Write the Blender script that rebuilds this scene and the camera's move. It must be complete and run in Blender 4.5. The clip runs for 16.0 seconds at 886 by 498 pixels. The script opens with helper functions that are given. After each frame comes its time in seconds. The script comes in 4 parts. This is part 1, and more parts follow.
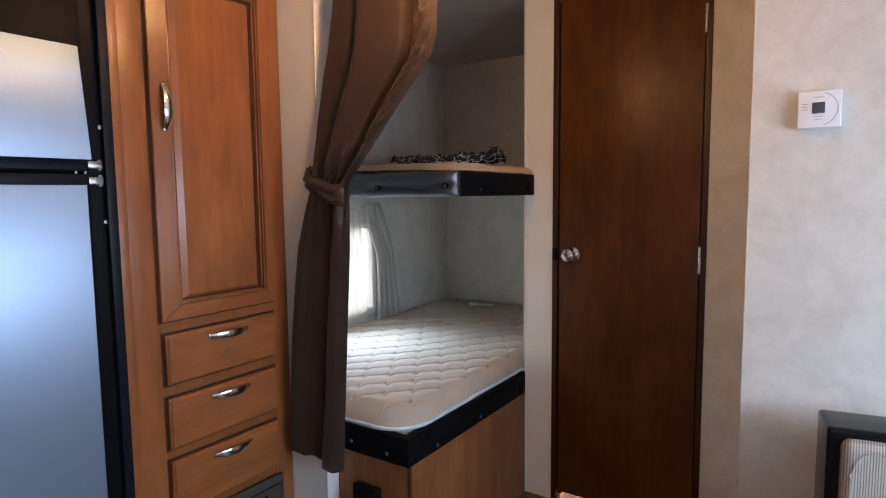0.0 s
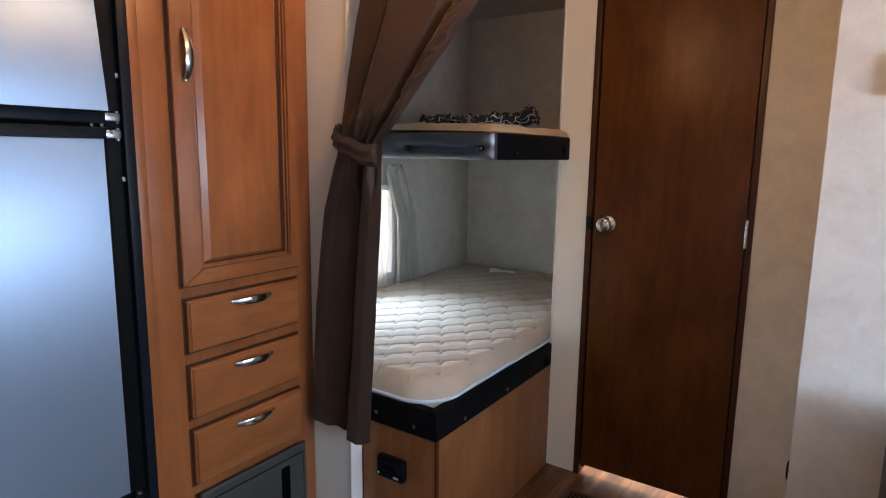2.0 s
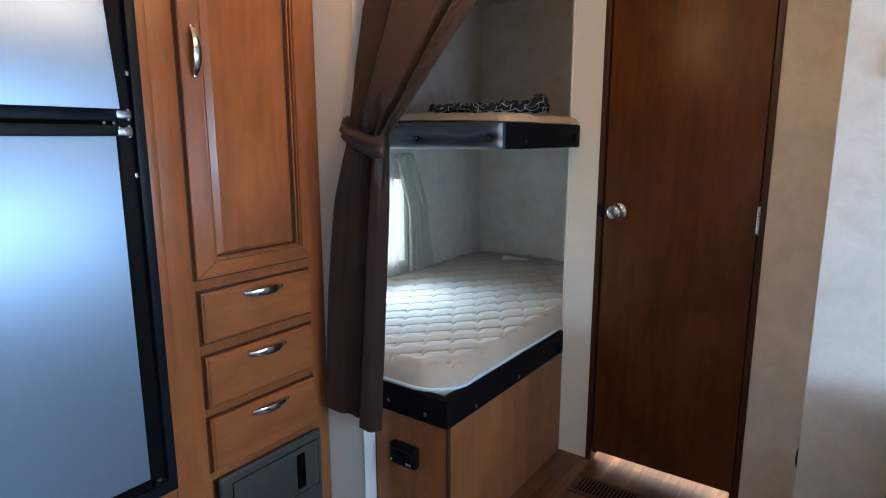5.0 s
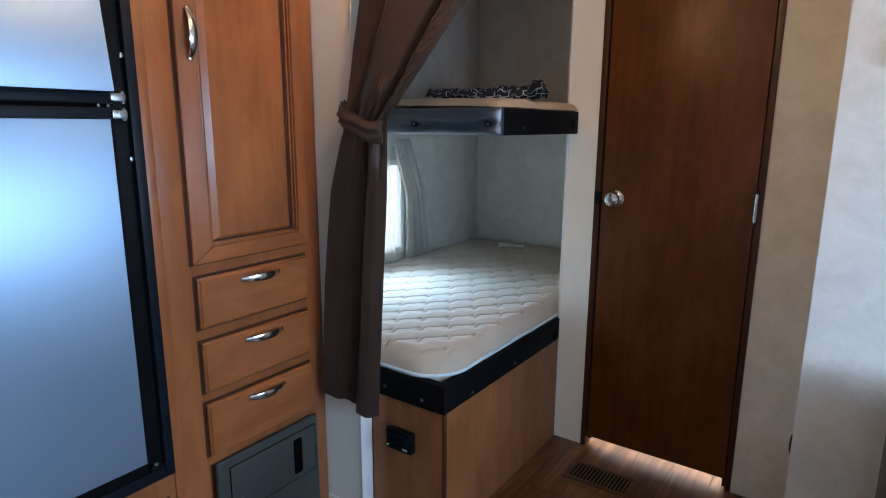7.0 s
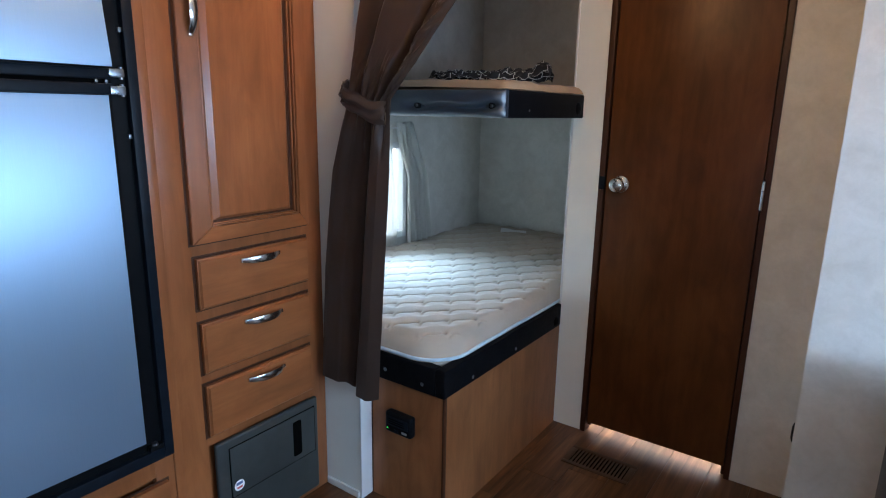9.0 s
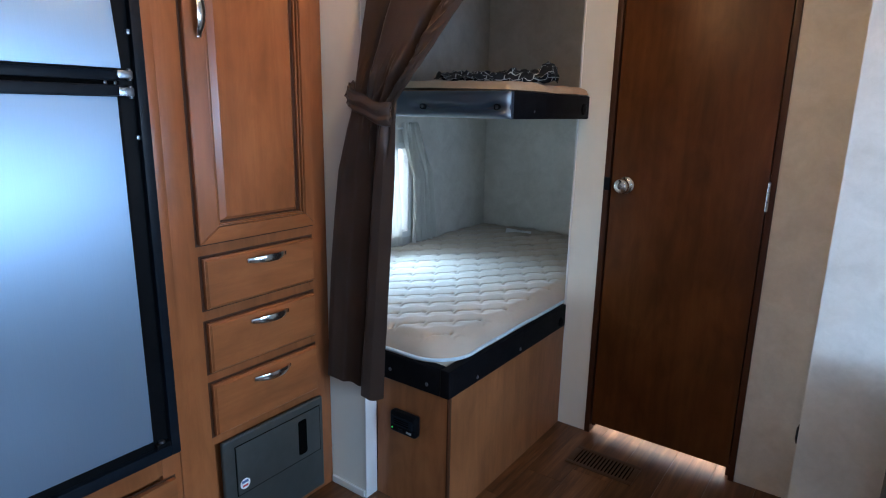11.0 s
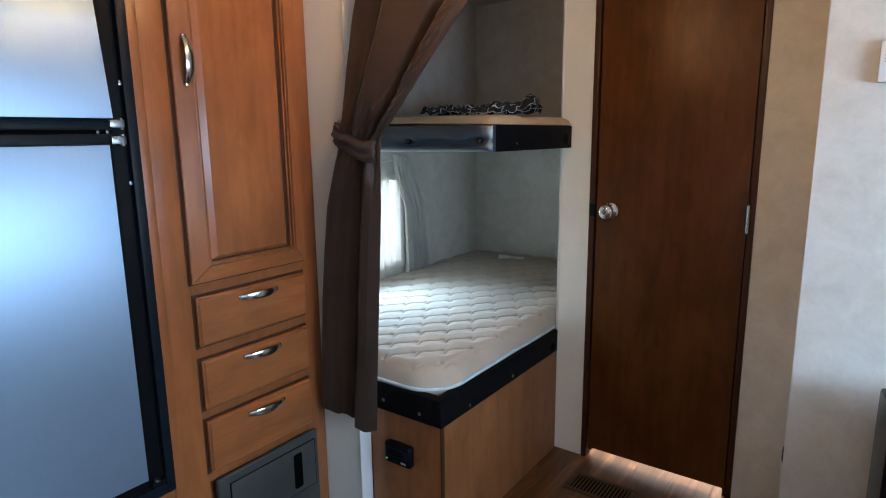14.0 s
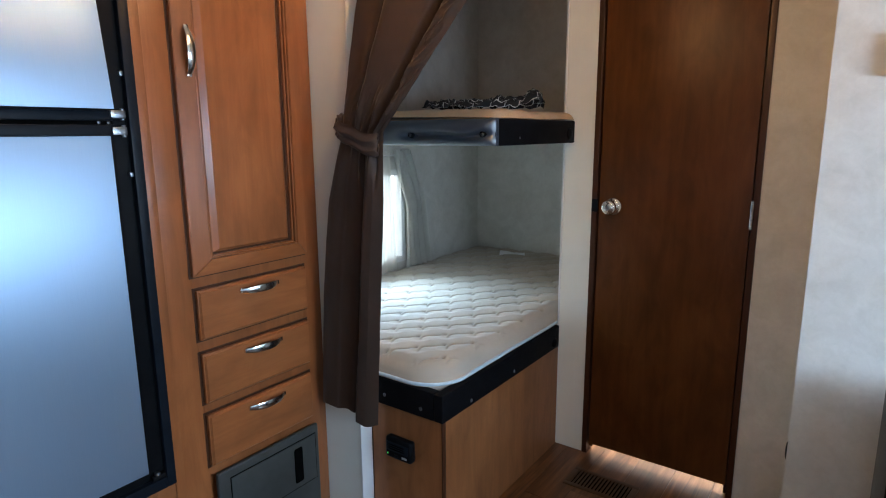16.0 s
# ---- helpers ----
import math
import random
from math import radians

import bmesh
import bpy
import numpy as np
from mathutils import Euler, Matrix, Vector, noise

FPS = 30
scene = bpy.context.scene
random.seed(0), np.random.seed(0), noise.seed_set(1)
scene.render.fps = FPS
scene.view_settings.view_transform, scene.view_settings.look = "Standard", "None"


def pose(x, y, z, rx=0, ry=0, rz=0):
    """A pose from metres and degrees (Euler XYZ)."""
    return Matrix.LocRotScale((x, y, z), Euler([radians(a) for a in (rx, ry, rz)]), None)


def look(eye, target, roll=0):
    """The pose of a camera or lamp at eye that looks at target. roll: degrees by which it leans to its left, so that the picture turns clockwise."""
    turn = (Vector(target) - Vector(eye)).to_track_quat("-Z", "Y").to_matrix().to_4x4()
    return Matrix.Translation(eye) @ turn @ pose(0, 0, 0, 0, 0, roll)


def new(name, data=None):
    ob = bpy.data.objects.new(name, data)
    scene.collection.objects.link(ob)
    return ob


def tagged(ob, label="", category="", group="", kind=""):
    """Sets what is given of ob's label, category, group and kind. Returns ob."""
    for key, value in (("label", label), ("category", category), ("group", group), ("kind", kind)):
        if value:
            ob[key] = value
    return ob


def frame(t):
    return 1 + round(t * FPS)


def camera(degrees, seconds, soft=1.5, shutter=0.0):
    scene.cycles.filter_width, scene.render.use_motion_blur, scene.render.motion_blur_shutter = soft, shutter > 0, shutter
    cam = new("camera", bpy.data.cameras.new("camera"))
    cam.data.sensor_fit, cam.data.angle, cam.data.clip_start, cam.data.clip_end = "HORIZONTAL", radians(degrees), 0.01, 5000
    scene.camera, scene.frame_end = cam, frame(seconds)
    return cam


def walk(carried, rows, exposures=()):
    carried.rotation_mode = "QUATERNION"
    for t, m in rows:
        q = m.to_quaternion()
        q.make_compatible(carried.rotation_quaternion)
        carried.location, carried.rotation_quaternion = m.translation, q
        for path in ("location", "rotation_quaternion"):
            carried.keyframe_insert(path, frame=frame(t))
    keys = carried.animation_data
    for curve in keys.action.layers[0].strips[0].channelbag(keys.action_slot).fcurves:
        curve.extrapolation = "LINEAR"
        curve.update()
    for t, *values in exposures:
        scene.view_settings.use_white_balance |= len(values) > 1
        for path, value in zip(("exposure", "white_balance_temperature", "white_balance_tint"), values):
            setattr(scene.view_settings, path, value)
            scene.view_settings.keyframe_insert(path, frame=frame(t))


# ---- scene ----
cam = camera(73.8, 16.0, soft=1.1, shutter=0.4)
PATH = [
    (0, (0.012, -0.005, 1.264), (-1.09, 1.653, 1.077), -0.6),
    (0.5, (-0.091, 0.025, 1.281), (-1.137, 1.719, 1.094), -0.2),
    (1, (-0.11, 0.052, 1.269), (-1.174, 1.731, 1.047), -0.3),
    (1.5, (-0.099, 0.028, 1.288), (-1.214, 1.669, 1.033), -0.1),
    (2, (-0.116, 0.035, 1.271), (-1.225, 1.669, 0.952), 0.8),
    (2.5, (-0.118, 0.045, 1.265), (-1.236, 1.665, 0.914), 0.4),
    (3, (-0.116, 0.042, 1.27), (-1.258, 1.642, 0.9), 0.3),
    (3.5, (-0.115, 0.042, 1.268), (-1.267, 1.632, 0.885), 0.2),
    (4, (-0.096, 0.042, 1.283), (-1.245, 1.638, 0.917), -0.1),
    (6.5, (-0.093, 0.035, 1.288), (-1.234, 1.629, 0.894), 0.1),
    (7, (-0.1, 0.04, 1.284), (-1.232, 1.637, 0.873), 0.3),
    (7.5, (-0.095, 0.038, 1.286), (-1.226, 1.637, 0.882), 0.4),
    (8, (-0.101, 0.043, 1.282), (-1.227, 1.642, 0.864), 0.7),
    (8.5, (-0.106, 0.042, 1.279), (-1.249, 1.622, 0.834), 0.9),
    (9, (-0.112, 0.051, 1.273), (-1.24, 1.638, 0.816), 1.0),
    (11.5, (-0.104, 0.043, 1.281), (-1.254, 1.615, 0.826), 0.9),
    (12, (-0.09, 0.038, 1.29), (-1.25, 1.609, 0.86), 0.4),
    (12.5, (-0.066, 0.036, 1.299), (-1.221, 1.621, 0.91), -0.1),
    (13, (-0.059, 0.039, 1.304), (-1.207, 1.632, 0.925), -0.3),
    (13.5, (-0.057, 0.04, 1.304), (-1.206, 1.634, 0.926), -0.4),
    (14, (-0.056, 0.041, 1.305), (-1.21, 1.63, 0.928), -0.7),
    (14.5, (-0.062, 0.043, 1.302), (-1.215, 1.632, 0.918), -0.6),
    (15, (-0.062, 0.044, 1.298), (-1.213, 1.635, 0.918), -0.7),
    (15.5, (-0.068, 0.043, 1.297), (-1.219, 1.633, 0.911), -0.5),
    (16, (-0.068, 0.042, 1.295), (-1.22, 1.632, 0.908), -0.4),
]
walk(cam, [(t, look(eye, target, roll)) for t, eye, target, roll in PATH], [(0, -0.04, 7000, 22), (2, 0.02, 7000, 21), (3, 0.09, 6500, 15), (4, 0.09, 6200, 11), (9, 0.09, 5700, 10), (11.5, 0.09, 5600, 10), (14, 0.09, 6200, 10), (16, 0.09, 6200, 10)])

# ---------------------------------------------------------------- light
world = bpy.data.worlds.new("world")
scene.world = world
world.use_nodes = True
wn = world.node_tree.nodes
sky = wn.new("ShaderNodeTexSky")
sky.sky_type, sky.sun_disc = "NISHITA", False
sky.sun_elevation, sky.sun_rotation = radians(42), radians(200)
world.node_tree.links.new(sky.outputs[0], wn["Background"].inputs[0])
wn["Background"].inputs[1].default_value = 0.08


def area(name, m, sx, sy, watts, colour):
    d = bpy.data.lights.new(name, "AREA")
    d.shape, d.size, d.size_y, d.energy, d.color = "RECTANGLE", sx, sy, watts, colour
    ob = new(name, d)
    ob.matrix_world = m
    return ob


# daylight in the window openings
area("daylight_lounge", look((1.262, 0.73, 1.20), (0.0, 0.73, 0.52)), 1.24, 0.50, 48, (0.55, 0.76, 1.0))
area("daylight_lounge_small", look((1.262, -0.75, 1.16), (0.0, -0.60, 1.12)), 0.66, 0.46, 3.0, (0.60, 0.78, 1.0))
area("daylight_front", look((0.60, -2.63, 0.90), (0.30, 0.0, 0.85)), 1.0, 0.58, 5.0, (0.60, 0.78, 1.0))
# added fill in the lounge wall, brightens the right of the refrigerator reflection
area("fill_side", look((0.74, 1.584, 1.06), (0.40, 0.0, 0.90)), 0.84, 0.42, 9, (0.54, 0.76, 1.0))
area("daylight_bunk", look((-1.90, 1.98, 0.92), (-1.42, 1.74, 0.45)), 0.55, 0.22, 5.2, (0.52, 0.77, 1.0)).data.spread = radians(110)
# warm ceiling lamps and the bathroom lamp
LAMP_MAIN, LAMP_BATH, LAMP_FRONT = 9.5, 280.0, 3.6


def bulb(name, p, watts, colour, r=0.05):
    d = bpy.data.lights.new(name, "POINT")
    d.energy, d.color, d.shadow_soft_size = watts, colour, r
    new(name, d).location = p


WARM = (1.0, 0.57, 0.22)
bulb("lamp_glow_main", (-0.80, 1.10, 1.93), LAMP_MAIN, WARM)
bulb("lamp_glow_bath", (-0.60, 2.62, 1.93), LAMP_BATH, (0.92, 0.95, 1.0), 0.03)
bulb("lamp_glow_front", (-0.45, 0.86, 1.93), LAMP_FRONT, WARM)

# ---------------------------------------------------------------- materials


def nodes_of(name):
    m = bpy.data.materials.new(name)
    m.use_nodes = True
    nt = m.node_tree
    return m, nt.nodes, nt.links, nt.nodes["Principled BSDF"]


def coords(n, l, scale, obj=True, rot=(0, 0, 0)):
    tc, mp = n.new("ShaderNodeTexCoord"), n.new("ShaderNodeMapping")
    mp.inputs["Scale"].default_value = scale
    mp.inputs["Rotation"].default_value = rot
    l.new(tc.outputs["Object"], mp.inputs[0])
    return mp.outputs[0]


def noise_tex(n, l, vec, scale, detail=4, rough=0.55, dist=0.0):
    t = n.new("ShaderNodeTexNoise")
    t.inputs["Scale"].default_value, t.inputs["Detail"].default_value = scale, detail
    t.inputs["Roughness"].default_value, t.inputs["Distortion"].default_value = rough, dist
    l.new(vec, t.inputs["Vector"])
    return t.outputs[0]


def ramp(n, l, fac, stops):
    r = n.new("ShaderNodeValToRGB")
    while len(r.color_ramp.elements) < len(stops):
        r.color_ramp.elements.new(0.5)
    for e, (p, c) in zip(r.color_ramp.elements, stops):
        e.position, e.color = p, (*c, 1)
    l.new(fac, r.inputs[0])
    return r.outputs[0]


def mix(n, l, a, b, fac, mode="MIX"):
    x = n.new("ShaderNodeMix")
    x.data_type, x.blend_type = "RGBA", mode
    for s, v in ((x.inputs[0], fac), (x.inputs[6], a), (x.inputs[7], b)):
        if isinstance(v, (int, float)):
            s.default_value = v
        elif isinstance(v, tuple):
            s.default_value = (*v, 1)
        else:
            l.new(v, s)
    return x.outputs[2]


def bump(n, l, h, strength, dist, bsdf, prev=None):
    b = n.new("ShaderNodeBump")
    b.inputs["Strength"].default_value, b.inputs["Distance"].default_value = strength, dist
    l.new(h, b.inputs["Height"])
    if prev:
        l.new(prev, b.inputs["Normal"])
    l.new(b.outputs[0], bsdf.inputs["Normal"])
    return b.outputs[0]


def setp(b, **kw):
    names = dict(rough="Roughness", metal="Metallic", spec="Specular IOR Level", coat="Coat Weight", coatr="Coat Roughness",
                 sheen="Sheen Weight", trans="Transmission Weight", ior="IOR", aniso="Anisotropic")
    for k, v in kw.items():
        b.inputs[names[k]].default_value = v


def plain(name, colour, rough=0.5, metal=0.0, vary=0.12, scale=30.0, bumps=0.0, bscale=200.0, **kw):
    m, n, l, b = nodes_of(name)
    v = coords(n, l, (1, 1, 1))
    f = noise_tex(n, l, v, scale, 5)
    lo, hi = tuple(c * (1 - vary) for c in colour), tuple(min(1, c * (1 + vary)) for c in colour)
    l.new(ramp(n, l, f, [(0.3, lo), (0.7, hi)]), b.inputs["Base Color"])
    setp(b, rough=rough, metal=metal, **kw)
    r = n.new("ShaderNodeMapRange")
    r.inputs[3].default_value, r.inputs[4].default_value = max(0.02, rough - 0.08), min(1, rough + 0.08)
    l.new(noise_tex(n, l, v, scale * 0.4, 3), r.inputs[0])
    l.new(r.outputs[0], b.inputs["Roughness"])
    if bumps:
        bump(n, l, noise_tex(n, l, v, bscale, 3), bumps, 0.002, b)
    return m


def wood(name, dark, light, rough, axis="z", figure=0.5, coat=0.0, streak=1.0):
    """Stained wood veneer with its grain along one axis."""
    m, n, l, b = nodes_of(name)
    long, across = 1.4, 22.0
    sc = {"z": (across, across, long), "y": (across, long, across), "x": (long, across, across)}[axis]
    v = coords(n, l, sc)
    g = noise_tex(n, l, v, 1.0, 6, 0.6, 0.4)
    sc2 = tuple(s * 6 for s in sc)
    fine = noise_tex(n, l, coords(n, l, sc2), 1.5, 4, 0.6)
    blot = noise_tex(n, l, coords(n, l, tuple(2.6 if s > 5 else 1.1 for s in sc)), 2.0, 3)
    col = ramp(n, l, g, [(0.25, dark), (0.75, light)])
    col = mix(n, l, col, mix(n, l, (0.55, 0.5, 0.48), (1, 1, 1), fine), 0.2 * streak, "MULTIPLY")
    col = mix(n, l, col, ramp(n, l, blot, [(0.3, (0.66, 0.64, 0.62)), (0.7, (1.15, 1.13, 1.1))]), figure, "MULTIPLY")
    flame = noise_tex(n, l, coords(n, l, tuple(15.0 if s > 5 else 5.0 for s in sc)), 1.0, 4, 0.6, 0.9)
    col = mix(n, l, col, ramp(n, l, flame, [(0.32, (0.74, 0.71, 0.68)), (0.62, (1.08, 1.07, 1.06))]), figure * 0.8, "MULTIPLY")
    l.new(col, b.inputs["Base Color"])
    setp(b, rough=rough, coat=coat, coatr=0.18, spec=0.28)
    bump(n, l, fine, 0.06, 0.002, b)
    return m


M = {}
M["cabinet"] = wood("cabinet_wood", (0.245, 0.084, 0.0275), (0.352, 0.131, 0.048), 0.32, "z", 0.75, 0.2)
M["drawer"] = wood("drawer_wood", (0.245, 0.084, 0.0275), (0.352, 0.131, 0.048), 0.32, "y", 0.75, 0.2)
M["groove"] = wood("glazed_groove", (0.045, 0.017, 0.008), (0.075, 0.028, 0.012), 0.4, "z", 0.4)
M["door"] = wood("door_veneer", (0.090, 0.0315, 0.0090), (0.138, 0.0515, 0.0150), 0.36, "z", 1.0, 0.0, 0.5)
setp(M["door"].node_tree.nodes["Principled BSDF"], spec=0.2)
M["jamb"] = wood("jamb_wood", (0.048, 0.016, 0.007), (0.070, 0.025, 0.011), 0.4, "z", 0.4)
M["boxply"] = wood("bunk_base_veneer", (0.245, 0.094, 0.035), (0.340, 0.141, 0.056), 0.34, "z", 0.9, 0.0, 0.5)
M["black"] = plain("black_plastic", (0.0045, 0.005, 0.006), 0.38, vary=0.2, bumps=0.08, bscale=500, spec=0.06)
M["blackgloss"] = plain("black_edge_trim", (0.007, 0.010, 0.015), 0.36, vary=0.2, spec=0.09)
M["vinyl"] = plain("black_vinyl", (0.006, 0.006, 0.007), 0.45, vary=0.2, bumps=0.2, bscale=350, spec=0.02)
M["seatvinyl"] = plain("dark_seat_vinyl", (0.005, 0.005, 0.006), 0.16, vary=0.2, bumps=0.05, bscale=300, spec=0.3)
# black pad vinyl: the blue base colour paints in its daylight sheen
M["padvinyl"] = plain("black_vinyl_blue_sheen", (0.016, 0.030, 0.050), 0.42, vary=0.15, bumps=0.10, bscale=350, spec=1.0, coat=1.0, coatr=0.45)
M["chrome"] = plain("polished_nickel", (0.72, 0.71, 0.70), 0.16, 1.0, 0.04)
M["nickel"] = plain("brushed_nickel", (0.60, 0.58, 0.56), 0.20, 1.0, 0.06)
M["steel"] = plain("hinge_steel", (0.24, 0.255, 0.28), 0.28, 1.0, 0.06)
M["screw"] = plain("screw_head", (0.13, 0.14, 0.15), 0.35, 1.0)
M["whitep"] = plain("white_plastic", (0.78, 0.78, 0.80), 0.4, vary=0.02)
M["trim"] = plain("white_vinyl_trim", (0.70, 0.69, 0.67), 0.42, vary=0.04, scale=8)
M["panel"] = plain("pale_smooth_panel", (0.79, 0.78, 0.715), 0.5, vary=0.035, scale=7, bumps=0.06)
M["ceil"] = plain("ceiling_panel", (0.62, 0.59, 0.54), 0.6, vary=0.05, scale=4, bumps=0.1)
M["grey"] = plain("charcoal_metal", (0.036, 0.040, 0.038), 0.46, vary=0.12, bumps=0.15, bscale=700)
M["dark"] = plain("dark_void", (0.003, 0.003, 0.003), 0.9, spec=0.0)
M["screen"] = plain("grey_screen", (0.06, 0.075, 0.08), 0.2, vary=0.1)
M["printgrey"] = plain("grey_print", (0.38, 0.38, 0.40), 0.5)
M["register"] = plain("brown_register_metal", (0.060, 0.030, 0.014), 0.45, vary=0.2, bumps=0.1)
M["piping"] = plain("pale_blue_piping", (0.50, 0.62, 0.70), 0.7, vary=0.08, bumps=0.2)
M["paper"] = plain("white_paper", (0.88, 0.88, 0.90), 0.3, vary=0.03, spec=0.8)
M["blueprint"] = plain("blue_print", (0.10, 0.16, 0.35), 0.5)
M["redprint"] = plain("red_print", (0.55, 0.08, 0.09), 0.5)


def mat_wallpaper():
    m, n, l, b = nodes_of("vinyl_wallpaper")
    v = coords(n, l, (1, 1, 1))
    cloud = noise_tex(n, l, v, 9, 5, 0.6, 0.6)
    fleck = noise_tex(n, l, v, 55, 5, 0.7, 0.8)
    col = ramp(n, l, cloud, [(0.32, (0.575, 0.545, 0.495)), (0.68, (0.690, 0.660, 0.610))])
    col = mix(n, l, col, ramp(n, l, fleck, [(0.38, (0.86, 0.85, 0.83)), (0.6, (1.03, 1.03, 1.03))]), 0.32, "MULTIPLY")
    l.new(col, b.inputs["Base Color"])
    setp(b, rough=0.55)
    bump(n, l, fleck, 0.05, 0.002, b)
    return m


M["wall"] = mat_wallpaper()


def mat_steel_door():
    m, n, l, b = nodes_of("brushed_panel_sky_tint")
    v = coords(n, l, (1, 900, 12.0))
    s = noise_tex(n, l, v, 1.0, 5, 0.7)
    # blue in the base colour stands in for sky reflected by the silver panel
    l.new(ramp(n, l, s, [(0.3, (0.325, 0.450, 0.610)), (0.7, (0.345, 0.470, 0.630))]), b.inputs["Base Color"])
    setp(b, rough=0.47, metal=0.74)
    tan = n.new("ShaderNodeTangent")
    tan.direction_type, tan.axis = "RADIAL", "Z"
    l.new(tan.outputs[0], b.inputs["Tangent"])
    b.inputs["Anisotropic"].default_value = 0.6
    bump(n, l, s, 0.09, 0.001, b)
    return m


M["fridge"] = mat_steel_door()


def mat_floor():
    m, n, l, b = nodes_of("vinyl_plank")
    info = n.new("ShaderNodeObjectInfo")
    off = n.new("ShaderNodeVectorMath")
    off.operation = "MULTIPLY_ADD"
    l.new(info.outputs["Random"], off.inputs[0])
    off.inputs[1].default_value = (7, 31, 3)
    l.new(coords(n, l, (1, 1, 1)), off.inputs[2])
    mp = n.new("ShaderNodeMapping")
    mp.inputs["Scale"].default_value = (26, 1.8, 1)
    l.new(off.outputs[0], mp.inputs[0])
    g = noise_tex(n, l, mp.outputs[0], 1.0, 6, 0.6, 0.8)
    fine = noise_tex(n, l, mp.outputs[0], 6.0, 5, 0.65)
    strips = noise_tex(n, l, mp.outputs[0], 0.35, 2)
    col = ramp(n, l, g, [(0.30, (0.034, 0.0125, 0.0045)), (0.5, (0.122, 0.052, 0.020)), (0.75, (0.255, 0.132, 0.058))])
    col = mix(n, l, col, ramp(n, l, fine, [(0.35, (0.72, 0.7, 0.68)), (0.65, (1.05, 1.05, 1.05))]), 0.8, "MULTIPLY")
    col = mix(n, l, col, ramp(n, l, strips, [(0.4, (0.7, 0.68, 0.66)), (0.6, (1.1, 1.1, 1.1))]), 0.8, "MULTIPLY")
    tone = ramp(n, l, info.outputs["Random"], [(0.0, (0.72, 0.70, 0.68)), (1.0, (1.18, 1.16, 1.14))])
    l.new(mix(n, l, col, tone, 1.0, "MULTIPLY"), b.inputs["Base Color"])
    setp(b, rough=0.34)
    bump(n, l, fine, 0.08, 0.001, b)
    return m


M["floor"] = mat_floor()


def mat_cloth(name, lo, hi, rough, weave, sheen=0.0, bumps=0.15, big=6.0):
    m, n, l, b = nodes_of(name)
    v = coords(n, l, (1, 1, 1))
    f = noise_tex(n, l, v, big, 4)
    w = noise_tex(n, l, v, weave, 3)
    col = mix(n, l, ramp(n, l, f, [(0.3, lo), (0.7, hi)]), ramp(n, l, w, [(0.3, (0.85, 0.85, 0.85)), (0.7, (1.08, 1.08, 1.08))]), 0.8, "MULTIPLY")
    l.new(col, b.inputs["Base Color"])
    setp(b, rough=rough, sheen=sheen)
    bump(n, l, w, bumps, 0.001, b)
    return m


M["mattress"] = mat_cloth("tan_ticking", (0.40, 0.338, 0.268), (0.48, 0.410, 0.332), 0.85, 900, 0.2)
M["foam"] = mat_cloth("tan_foam_cover", (0.42, 0.270, 0.145), (0.50, 0.335, 0.190), 0.85, 700, 0.1)
M["curtain"] = mat_cloth("brown_satin", (0.068, 0.041, 0.030), (0.096, 0.061, 0.046), 0.44, 700, 0.2, 0.08)
setp(M["curtain"].node_tree.nodes["Principled BSDF"], spec=0.3)
_n, _l = M["curtain"].node_tree.nodes, M["curtain"].node_tree.links
_b = _n["Principled BSDF"]
_prev = _b.inputs["Normal"].links[0].from_socket
bump(_n, _l, noise_tex(_n, _l, coords(_n, _l, (15, 15, 8)), 1.0, 3, 0.5, 0.4), 0.05, 0.012, _b, _prev)
M["sheer"] = mat_cloth("cream_curtain", (0.62, 0.585, 0.50), (0.70, 0.665, 0.575), 0.9, 800)
M["drapecream"] = mat_cloth("cream_cotton", (0.66, 0.64, 0.58), (0.76, 0.74, 0.68), 0.9, 800)
_n, _l = M["sheer"].node_tree.nodes, M["sheer"].node_tree.links
_t, _mx = _n.new("ShaderNodeBsdfTranslucent"), _n.new("ShaderNodeMixShader")
_t.inputs[0].default_value = (0.80, 0.80, 0.78, 1)
_mx.inputs[0].default_value = 0.5
_l.new(_n["Principled BSDF"].outputs[0], _mx.inputs[1])
_l.new(_t.outputs[0], _mx.inputs[2])
_l.new(_mx.outputs[0], _n["Material Output"].inputs[0])


def mat_stripes():
    m, n, l, b = nodes_of("striped_upholstery")
    w = n.new("ShaderNodeTexWave")
    w.inputs["Scale"].default_value, w.inputs["Distortion"].default_value = 70, 2.2
    w.inputs["Detail"].default_value, w.inputs["Detail Scale"].default_value = 3, 2.5
    l.new(coords(n, l, (1, 0.06, 0.06)), w.inputs["Vector"])
    col = ramp(n, l, w.outputs["Fac"], [(0.2, (0.17, 0.14, 0.115)), (0.45, (0.33, 0.29, 0.25)), (0.8, (0.42, 0.385, 0.345))])
    l.new(col, b.inputs["Base Color"])
    setp(b, rough=0.8)
    bump(n, l, noise_tex(n, l, coords(n, l, (1, 1, 1)), 600, 2), 0.2, 0.001, b)
    return m


M["stripes"] = mat_stripes()


